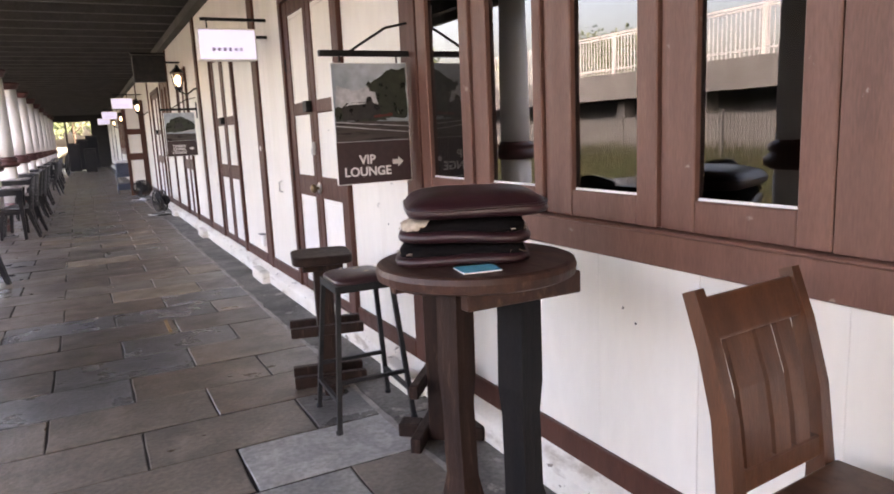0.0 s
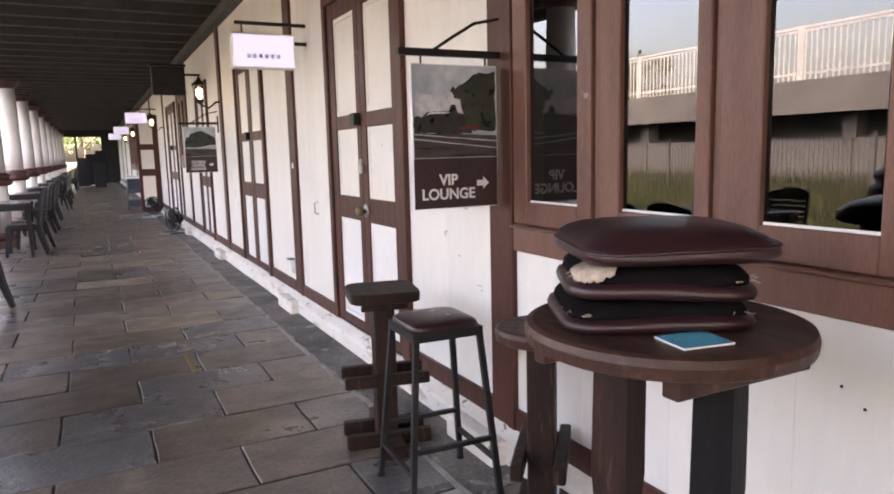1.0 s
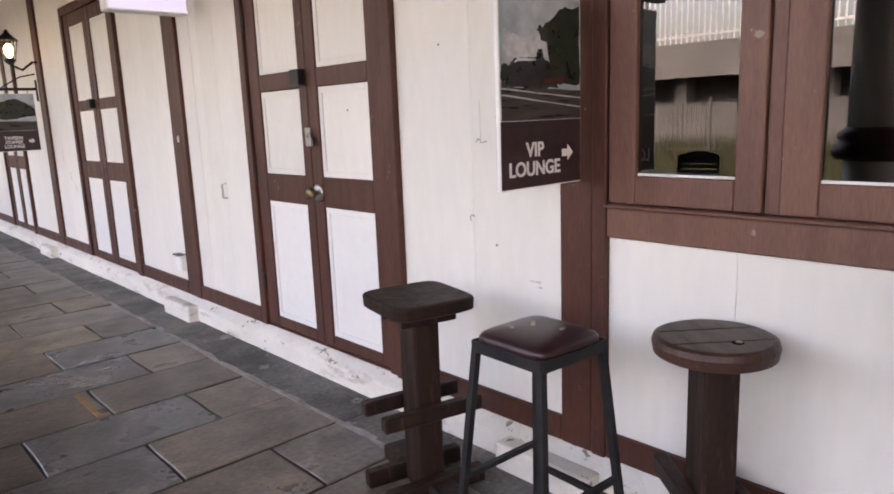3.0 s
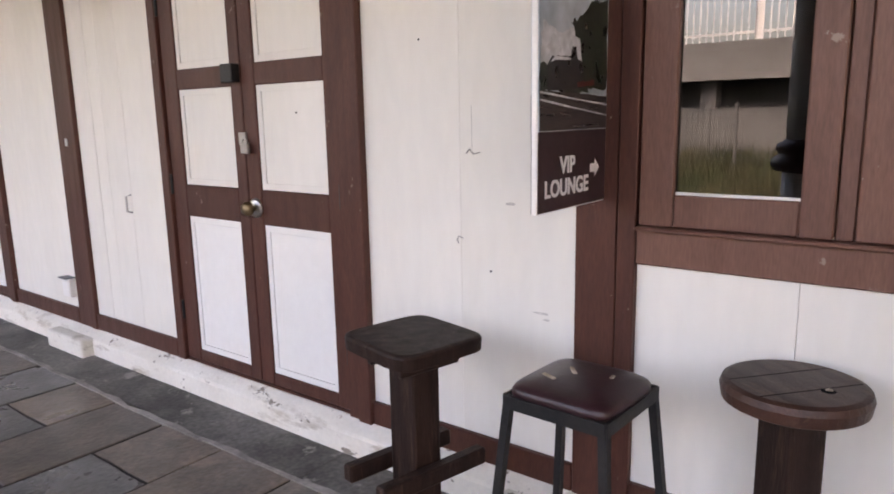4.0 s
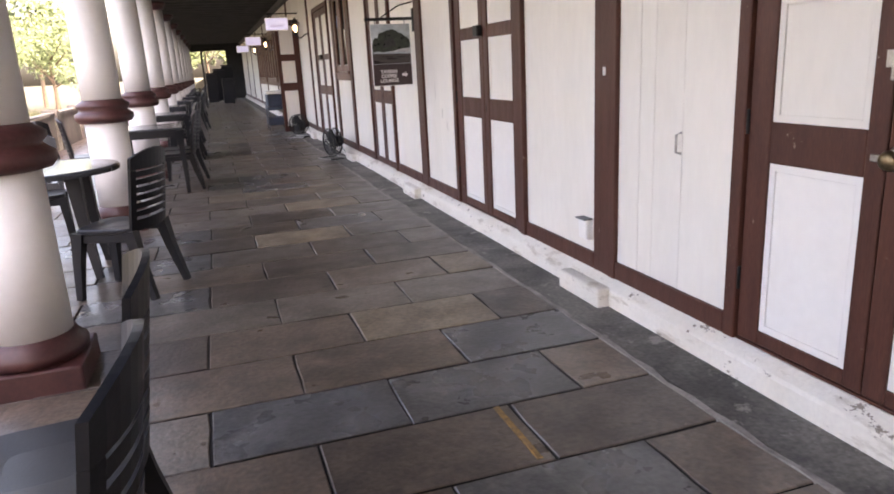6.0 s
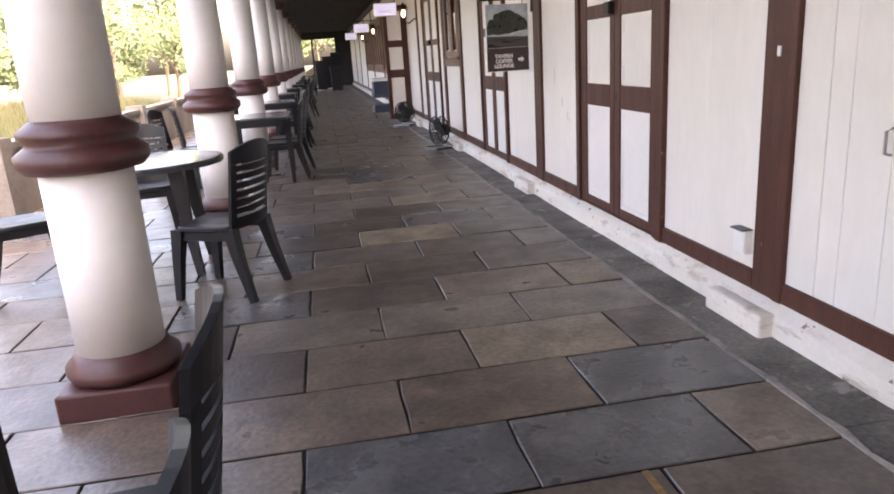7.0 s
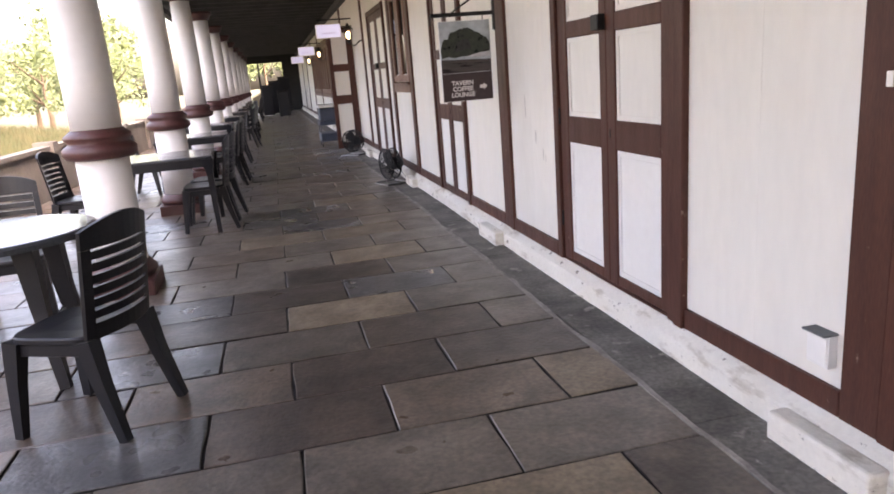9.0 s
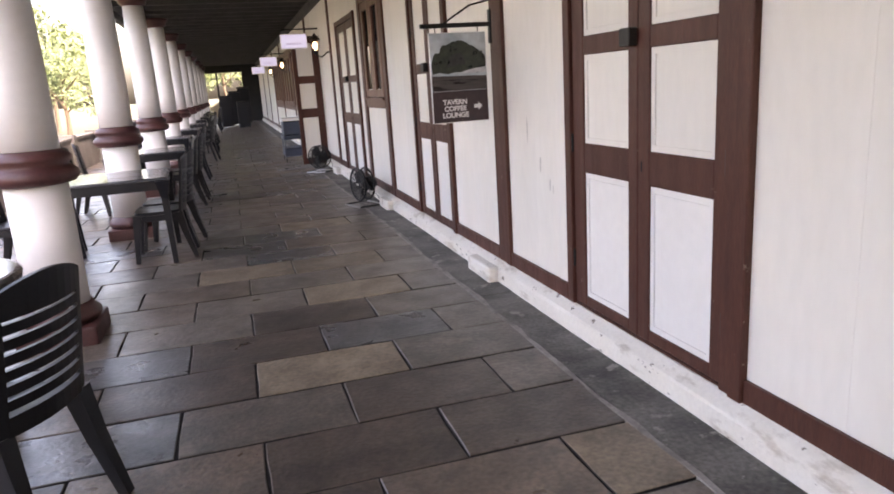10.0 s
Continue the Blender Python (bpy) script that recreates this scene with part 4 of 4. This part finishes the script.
def round_table(m):
    t = empty("round_table", "round dark grey plastic table", "table", m)
    part("tabletop", lathe([(0.46, 0.74), (0.5, 0.745), (0.505, 0.77), (0.495, 0.785), (0.48, 0.788)], 48), TABLETOP, t)
    for a in range(4):
        x, y = math.cos(a * 1.571 + 0.8), math.sin(a * 1.571 + 0.8)
        part("leg", rod([(x * 0.3, y * 0.3, 0.75), (x * 0.33, y * 0.33, 0.4), (x * 0.4, y * 0.4, 0.0)], [0.05, 0.035, 0.025], square=True), PLASTIC, t)
    return t


def square_table(m, label="square dark grey plastic table"):
    t = empty("square_table", label, "table", m, "plastic tables")
    part("tabletop", box(-0.5, 0.5, -0.5, 0.5, 0.76, 0.79, 0.012, 2), TABLETOP, t)
    for a in range(4):
        part("apron", box(-0.47, 0.47, -0.48, -0.46, 0.68, 0.761, 0.004, m=pose(0, 0, 0, 0, 0, 90 * a)), PLASTIC, t)
    for sx in (-1, 1):
        for sy in (-1, 1):
            part("leg", rod([(sx * 0.455, sy * 0.455, 0.76), (sx * 0.46, sy * 0.46, 0.6), (sx * 0.47, sy * 0.47, 0.0)], [0.06, 0.03, 0.022], square=True), PLASTIC, t)
    return t


dining_chair(pose(-0.275, -0.06, 0, 0, 0, 5) @ Matrix.Diagonal((0.9, 1, 1, 1)))
seat = plastic_chair(pose(-2.705, 7.46, 0, 0, 0, -115))
round_table(pose(-3.24, 8.15, 0))
for x, y, a in ((-3.55, 9.2, 10), (-2.52, 3.79, -92), (-2.55, 4.34, -84), (-4.1, 4.3, 88), (-4.1, 8.1, 120)):
    copy_thing(seat, pose(x, y, 0, 0, 0, a))
square_table(pose(-3.4, 4.4, 0, 0, 0, 3), "square dark grey plastic table beside the near column")
tab = square_table(pose(-2.92, 11.95, 0, 0, 0, 2))
for i in range(10):
    yy = 11.95 + 3.25 * i
    if i:
        copy_thing(tab, pose(-3.0 + 0.05 * math.sin(i * 2.1), yy, 0, 0, 0, 4 * math.sin(i * 1.7)))
    for x, dy, a in ((-2.55, -0.1, -88), (-3.7, -0.1, 86), (-3.6, 0.42, 95), (-2.5, 0.45, -95)):
        if (i * 3 + int(dy * 100)) % 4 != 3 or i == 0:
            copy_thing(seat, pose(x + 0.03 * math.sin(i * 5 + a), yy + dy, 0, 0, 0, a + 6 * math.sin(i * 2 + a)))


# ---- hanging signs, lamps ----
PSKY = material("print_sky", (0.5, 0.55, 0.58), 0.3, (0.3, 0.36, 0.4), 4, 20, 0.9, 0.01)
PSMOKE = material("print_smoke", (0.62, 0.63, 0.64), 0.3, (0.32, 0.335, 0.35), 14, 40, 0.9, 0.01)
PTREE = material("print_trees", (0.012, 0.018, 0.012), 0.3, (0.035, 0.045, 0.03), 22, 70, 0.9, 0.01)
PENGINE = material("print_engine", (0.014, 0.014, 0.015), 0.3, (0.035, 0.035, 0.036), 30, 90, 0.8, 0.01)
PTRACK = material("print_track", (0.035, 0.028, 0.027), 0.3, (0.075, 0.06, 0.055), 12, 60, 0.9, 0.01, stretch=(0.5, 1, 6))
PRED = plain("print_red", (0.12, 0.02, 0.015), 0.3)


def blob(anchors, y, ragged, seed, steps=7):
    """A flat ragged outline through the anchors (across, up)."""
    r = random.Random(seed)
    bm = bmesh.new()
    vs = []
    for (x0, z0), (x1, z1) in zip(anchors, anchors[1:] + anchors[:1]):
        for i in range(steps):
            k = i / steps
            vs.append(bm.verts.new((x0 + (x1 - x0) * k + r.uniform(-ragged, ragged) * (i > 0), y, z0 + (z1 - z0) * k + r.uniform(-ragged, ragged) * (i > 0))))
    bm.faces.new(vs)
    bmesh.ops.triangulate(bm, faces=bm.faces[:])
    return bm


def print_picture(s, side, W, H, engine):
    """The layers of the printed view, each a hair proud of the one before."""
    y = side * 0.0095
    part("sky_print", box(-W + 0.004, -0.004, y - 0.001, y + 0.001, 0.2105, H - 0.004), PSKY, s)

    def put(name, pts, k, ragged, mat, seed):
        pts = [(-W + 0.006 + u * (W - 0.012), 0.213 + v * (H - 0.219)) for u, v in (pts if side < 0 else [(1 - u, v) for u, v in pts])]
        part(name, blob(pts, side * (0.0107 + 0.0003 * k), ragged, seed), mat, s)

    if engine:
        put("smoke_print", [(0.02, 0.55), (0.04, 0.72), (0.3, 0.66), (0.5, 0.74), (0.62, 0.6), (0.6, 0.42), (0.02, 0.45)], 1, 0.006, PSMOKE, 1)
        put("tree_print", [(0.62, 0.3), (0.56, 0.62), (0.42, 0.74), (0.6, 0.8), (0.76, 0.92), (0.99, 0.96), (0.99, 0.3)], 2, 0.008, PTREE, 2)
        put("tree_print", [(0.01, 0.26), (0.01, 0.44), (0.2, 0.46), (0.45, 0.44), (0.7, 0.42), (0.7, 0.26)], 3, 0.006, PTREE, 3)
        put("engine_print", [(0.1, 0.26), (0.1, 0.44), (0.16, 0.5), (0.42, 0.51), (0.44, 0.58), (0.5, 0.58), (0.51, 0.5), (0.6, 0.48), (0.62, 0.3)], 4, 0.002, PENGINE, 4)
        put("buffer_print", [(0.52, 0.3), (0.52, 0.335), (0.78, 0.36), (0.78, 0.32)], 5, 0.002, PRED, 5)
        put("boiler_print", [(0.14, 0.455), (0.2, 0.5), (0.42, 0.5), (0.42, 0.485), (0.2, 0.475)], 5, 0.001, PSMOKE, 6)
    else:
        put("tree_print", [(0.02, 0.3), (0.05, 0.62), (0.25, 0.8), (0.5, 0.88), (0.75, 0.78), (0.98, 0.6), (0.98, 0.3)], 2, 0.012, PTREE, 7)
        put("tree_print", [(0.3, 0.42), (0.35, 0.6), (0.55, 0.66), (0.62, 0.45)], 3, 0.008, PENGINE, 8)
        put("road_print", [(0.45, 0.3), (0.7, 0.36), (0.99, 0.4), (0.99, 0.3)], 4, 0.003, PSMOKE, 9)
    put("track_print", [(0.0, 0.0), (0.0, 0.27), (1.0, 0.24), (1.0, 0.0)], 6, 0.001, PTRACK, 10)
    if engine:
        for z0, z1 in ((0.25, 0.17), (0.2, 0.09)):
            put("rail_print", [(0.0, z0), (0.0, z0 + 0.012), (1.0, z1 + 0.012), (1.0, z1)], 7, 0.0008, PSMOKE, 11)


def hanging_sign(m, words, size, label, engine):
    """A picture sign that hangs square to the wall from an iron bracket; x runs out from the wall to -x."""
    s = empty("hanging_sign", label, "sign", m, "hanging signs")
    W, H = 0.4, 0.59
    part("board", box(-W, 0, -0.008, 0.008, 0, H, 0.002), PANEL, s)
    for side in (-1, 1):
        y = side * 0.0095
        part("lower_print", box(-W + 0.004, -0.004, y - 0.001, y + 0.001, 0.004, 0.21), SIGNDARK, s, "dark maroon printed band")
        print_picture(s, side, W, H, engine)
    part("lettering", text_mesh(words, size, pose(-W * 0.6, -0.0108, 0.122 if words.count("\n") > 1 else 0.1, 90, 0, 0)), LETTER, s)
    back = text_mesh(words, size, pose(-W * 0.38, 0.0108, 0.105, 90, 0, 180))
    part("lettering", back, LETTER, s)
    ar = bmesh.new()
    v = [ar.verts.new((-0.105 + x * 0.06, -0.0112, 0.075 + z * 0.06)) for x, z in ((0, 0.25), (0.5, 0.25), (0.5, 0), (1, 0.45), (0.5, 0.9), (0.5, 0.65), (0, 0.65))]
    ar.faces.new(v)
    part("arrow", ar, LETTER, s)
    part("bracket", rod([(0.045, 0, H + 0.045), (-W - 0.05, 0, H + 0.045)], 0.014, square=True), IRON, s)
    part("bracket_plate", box(0.03, 0.044, -0.02, 0.02, H - 0.08, H + 0.14, 0.003), IRON, s)
    part("bracket_scroll", rod([(0.04, 0, H + 0.2), (-0.1, 0, H + 0.17), (-0.22, 0, H + 0.1), (-0.3, 0, H + 0.05)], 0.007, 6), IRON, s)
    for x in (-0.05, -W + 0.05):
        part("hook", rod([(x, 0, H), (x, 0, H + 0.045)], 0.004, 6), IRON, s)
    return s


hanging_sign(pose(-0.02, 2.48, 1.138), "VIP\nLOUNGE", 0.062, "hanging picture sign reading VIP LOUNGE with an arrow", True)
hanging_sign(pose(-0.085, 9.45, 1.18), "TAVERN\nCOFFEE\nLOUNGE", 0.046, "hanging picture sign reading TAVERN COFFEE LOUNGE", False)


def light_box(m):
    b = empty("light_box", "lit white box sign hung from a wall bracket", "sign", m, "lit box signs")
    part("housing", box(-0.24, 0.24, -0.05, 0.05, 0, 0.26, 0.01, 2), PANEL, b)
    for s in (-1, 1):
        part("lit_face", box(-0.228, 0.228, s * 0.0505, s * 0.056, 0.012, 0.248, 0.002), LIGHTBOX, b, "glowing white face")
    for i in range(6):
        part("mark", box(-0.13 + i * 0.045, -0.105 + i * 0.045, -0.0575, -0.0565, 0.075, 0.105), LILAC, b)
    part("bracket", rod([(0.24, 0, 0.2), (0.45, 0, 0.2)], 0.012, square=True), IRON, b)
    part("hanger", rod([(-0.15, 0, 0.26), (-0.15, 0, 0.34)], 0.006, 6), IRON, b)
    part("bracket", rod([(-0.2, 0, 0.34), (0.45, 0, 0.34)], 0.012, square=True), IRON, b)
    return b


lb = light_box(pose(-0.33, 5.4, 2.04))
for x, y in ((-0.52, 18.2), (-0.55, 26.0), (-0.55, 33.0)):
    copy_thing(lb, pose(x, y, 2.22))


def lantern(m):
    t = empty("wall_lantern", "lit black wall lantern with a warm bulb", "lantern", m, "wall lanterns")
    part("roof", lathe([(0.1, 0.19), (0.085, 0.21), (0.03, 0.26), (0.012, 0.3)], 6), IRON, t)
    for a in range(6):
        c, s = math.cos(a * 1.0472), math.sin(a * 1.0472)
        part("cage_bar", rod([(c * 0.05, s * 0.05, 0.0), (c * 0.085, s * 0.085, 0.19)], 0.005, 4), IRON, t)
    part("bulb", lathe([(0.02, 0.02), (0.045, 0.07), (0.045, 0.12), (0.02, 0.16)], 12), BULB, t, "glowing warm bulb", True)
    part("base", lathe([(0.02, -0.05), (0.055, -0.01), (0.05, 0.005)], 6), IRON, t)
    part("arm", rod([(0.0, 0, -0.05), (0.1, 0, -0.1), (0.2, 0, -0.02), (0.25, 0, -0.02)], 0.012, 8), IRON, t)
    return t


lt = lantern(pose(-0.25, 9.45, 2.11))
for y in (17.3, 21.0, 25.1, 30.5):
    copy_thing(lt, pose(-0.25, y, 2.11))
bs = empty("dark_box_sign", "dark unlit box sign on an iron bracket", "sign", pose(-0.46, 11.0, 2.3))
part("housing", box(-0.23, 0.23, -0.06, 0.06, 0, 0.4, 0.01), IRON, bs)
part("frame", box(-0.25, 0.25, -0.07, 0.07, 0.41, 0.44, 0.006), IRON, bs)
part("bracket", rod([(0.23, 0, 0.3), (0.45, 0, 0.3)], 0.014, square=True), IRON, bs)

# ---- fittings on the wall ----
def socket(m, w, h):
    s = empty("socket_box", "small white electrical box on the boards", "socket", m)
    part("box", box(-0.026, 0.012, -w / 2, w / 2, 0, h, 0.004, 2), PANEL, s)
    part("cover", box(-0.031, -0.027, -w / 2 + 0.005, w / 2 - 0.005, 0.01, h - 0.01, 0.003), PANEL, s)
    part("flap", box(-0.05, 0.012, -w / 2 - 0.003, w / 2 + 0.004, h + 0.001, h + 0.008, 0.002), LID, s, "grey weather flap")
    return s


socket(pose(0, 6.12, 0.31), 0.1, 0.12)
sw = empty("switch_plate", "small white label plate on the brown post", "switch", pose(0, 5.925, 1.262))
part("plate", box(-0.012, -0.0045, -0.012, 0.012, 0, 0.045, 0.002), PANEL, sw)
pull = empty("pull_handle", "thin grey pull handle on the cream boards", "handle", pose(0.012, 5.275, 0.905))
part("grip", rod([(-0.002, 0, 0), (-0.03, 0, 0.008), (-0.03, 0, 0.09), (-0.002, 0, 0.098)], 0.006, 8), METAL, pull)
hook = empty("wall_hook", "bent rusty metal hook on the cream boards", "hook", pose(0.012, 2.97, 1.27))
part("hook", rod([(0, -0.03, 0), (-0.006, -0.004, -0.006), (-0.006, 0.012, 0.012), (-0.004, 0.026, -0.004)], 0.0022, 6), METAL, hook)
part("hook", rod([(-0.0005, 0.004, 0.004), (-0.0005, 0.006, 0.16)], 0.0007, 5), METAL, hook)
hook = empty("wall_clip", "small old metal clip on the boards", "hook", pose(0.012, 3.03, 0.96))
part("clip", rod([(0, -0.013, 0.006), (-0.006, 0.002, 0.014), (-0.006, 0.011, 0.0), (-0.004, 0.004, -0.013)], 0.002, 6), METAL, hook)


# ---- floor fans, trolley, open leaf ----
def floor_fan(m):
    f = empty("floor_fan", "dark drum floor fan by the wall", "fan", m, "floor fans")
    ring = torus(0, -0.06, 0.27, 0.2, 0.012, "y", 32, 8)
    torus(0, 0.06, 0.27, 0.2, 0.012, "y", 32, 8, ring)
    part("drum", ring, IRON, f, "", True)
    g = bmesh.new()
    for y in (-0.07, 0.07):
        for R in (0.045, 0.07, 0.095, 0.12, 0.145, 0.17):
            torus(0, y, 0.27, R, 0.0045, "y", 24, 4, g)
        for a in range(24):
            c, s = math.cos(a * 0.2618), math.sin(a * 0.2618)
            rod([(c * 0.03, y, 0.27 + s * 0.03), (c * 0.2, y * 0.9, 0.27 + s * 0.2)], 0.003, 4, g)
    part("grille", g, IRON, f)
    mt = lathe([(0.05, -0.02), (0.085, 0.0), (0.085, 0.1), (0.06, 0.14)], 20)
    mt.transform(pose(0, 0.04, 0.27, -90, 0, 0))
    part("motor", mt, PLASTIC, f, "", True)
    for a in range(3):
        bl = box(0.03, 0.18, -0.075, 0.075, -0.003, 0.003)
        bl.transform(pose(0, 0, 0.27, 90, 0, 0) @ pose(0, 0, 0, 0, 0, 120 * a) @ pose(0, 0, 0, 25, 0, 0))
        part("blade", bl, IRON, f)
    part("stand", rod([(-0.2, -0.16, 0.012), (-0.2, 0.16, 0.012), (-0.215, 0.0, 0.27)], 0.011, 8), IRON, f)
    part("stand", rod([(0.2, -0.16, 0.012), (0.2, 0.16, 0.012), (0.215, 0.0, 0.27)], 0.011, 8), IRON, f)
    part("stand_bar", rod([(-0.2, 0.16, 0.012), (0.2, 0.16, 0.012)], 0.011, 8), METAL, f)
    part("stand_bar", rod([(-0.2, -0.16, 0.012), (0.2, -0.16, 0.012)], 0.011, 8), METAL, f)
    return f


ff = floor_fan(pose(-0.31, 13.5, 0, 0, 0, -72))
copy_thing(ff, pose(-0.33, 17.7, 0, 0, 0, -40))
tr = empty("trolley", "blue-grey plastic service trolley with a bin", "trolley", pose(-0.56, 20.3, 0))
part("tray", box(-0.22, 0.22, -0.35, 0.35, 0.12, 0.3, 0.02, 2), BLUEPLASTIC, tr)
part("tray", box(-0.22, 0.22, -0.35, 0.35, 0.48, 0.56, 0.02, 2), BLUEPLASTIC, tr)
part("bin", box(-0.2, 0.2, -0.3, 0.3, 0.56, 0.86, 0.03, 2), BLUEPLASTIC, tr)
part("lid", box(-0.22, 0.22, -0.32, 0.32, 0.86, 0.93, 0.02, 2), PANEL, tr, "white lid")
for sx in (-1, 1):
    for sy in (-1, 1):
        part("upright", rod([(sx * 0.2, sy * 0.33, 0.06), (sx * 0.2, sy * 0.33, 0.6)], 0.015, 6), LID, tr)
        wl = lathe([(0.04, -0.012), (0.045, 0), (0.04, 0.012)], 12)
        wl.transform(pose(sx * 0.2, sy * 0.33, 0.045, 0, 90, 0))
        part("wheel", wl, IRON, tr)

d5 = empty("door_5", "open brown door leaf with cream panels, standing square to the wall", "door", kind="structure")
lf = part("leaf", box(-0.52, -0.01, 18.85, 18.88, 0.04, 2.45, 0.003), BROWN, d5)
for z0, z1 in ((0.04, 0.16), (0.95, 1.12), (1.6, 1.74), (2.35, 2.45)):
    part("rail", box(-0.52, -0.01, 18.82, 18.849, z0, z1, 0.003), BROWN, lf)
part("stile", box(-0.52, -0.44, 18.818, 18.849, 0.04, 2.45, 0.003), BROWN, lf)
part("stile", box(-0.14, -0.01, 18.818, 18.849, 0.04, 2.45, 0.003), BROWN, lf)
for z0, z1 in ((0.162, 0.948), (1.122, 1.598), (1.742, 2.348)):
    part("panel", box(-0.438, -0.142, 18.835, 18.849, z0, z1), WHITE, lf, "cream door panel")

# ---- far end of the walkway ----
end = empty("wall_north", "dark end screen of the walkway with a bright opening", "wall", kind="structure")
part("screen", box(-5.35, -3.3, 46.3, 46.5, 0, 3.2), NEARBLACK, end)
part("screen", box(-0.9, 0.16, 46.3, 46.5, 0, 3.2), NEARBLACK, end)
part("header", box(-3.3, -0.9, 46.3, 46.5, 2.75, 3.2), NEARBLACK, end)
part("post", box(-2.3, -2.2, 46.25, 46.4, 0, 2.75), IRON, end)
for x, y, w, h, words in ((-1.9, 40, 0.5, 1.5, "tall black wheeled bin near the far end"), (-1.5, 42, 0.55, 1.7, "tall black wheeled bin near the far end"), (-1.0, 43.5, 0.6, 1.9, "tall black wheeled bin near the far end"), (-1.2, 38, 0.5, 1.2, "tall black wheeled bin near the far end"), (-4.5, 1.88, 1.0, 1.28, "large black wheeled bin at the edge of the walkway")):
    b = empty("wheeled_bin", words, "bin", pose(x, y, 0), "wheeled bins")
    part("body", box(-w / 2, w / 2, -0.3, 0.3, 0.05, h - 0.08, 0.02, 2), PLASTIC, b)
    part("lid", box(-w / 2 - 0.02, w / 2 + 0.02, -0.33, 0.33, h - 0.079, h, 0.02, 2), PLASTIC, b)
    for sx in (-1, 1):
        wl = lathe([(0.09, -0.02), (0.1, 0), (0.09, 0.02)], 14)
        wl.transform(pose(sx * (w / 2 - 0.05), 0.28, 0.1, 0, 90, 0))
        part("wheel", wl, IRON, b)

# ---- small marks on the wall ----
for y, z in ((0.92, 0.78), (0.86, 0.74), (3.2, 1.66), (2.9, 0.86), (3.87, 1.42)):
    nh = lathe([(0.0045, 0.0), (0.004, 0.002), (0.0015, 0.003)], 8)
    nh.transform(pose(0.012, y, z, 0, -90, 0))
    part("nail", nh, IRON, wall)
SMUDGE = material("grey_scuff", (0.5, 0.47, 0.43), 0.7, (0.62, 0.59, 0.54), 30, 120, 0.9, 0.05)
for y, z, w, h in ((8.83, 0.92, 0.03, 0.1), (8.7, 0.8, 0.02, 0.09), (8.66, 0.78, 0.015, 0.07), (9.02, 1.12, 0.02, 0.16), (2.82, 1.1, 0.05, 0.012), (2.7, 0.74, 0.07, 0.01), (2.68, 0.72, 0.03, 0.008)):
    pts = [(math.cos(a * 0.785) * w / 2 * random.uniform(0.7, 1.1), math.sin(a * 0.785) * h / 2 * random.uniform(0.7, 1.1)) for a in range(8)]
    bm = bmesh.new()
    front = [bm.verts.new((0.0112, y + u, z + v)) for u, v in pts]
    back = [bm.verts.new((0.014, y + u, z + v)) for u, v in pts]
    bm.faces.new(front)
    for q in range(8):
        bm.faces.new((front[q], front[(q + 1) % 8], back[(q + 1) % 8], back[q]))
    part("scuff", bm, SMUDGE, wall, "grey scuff mark")
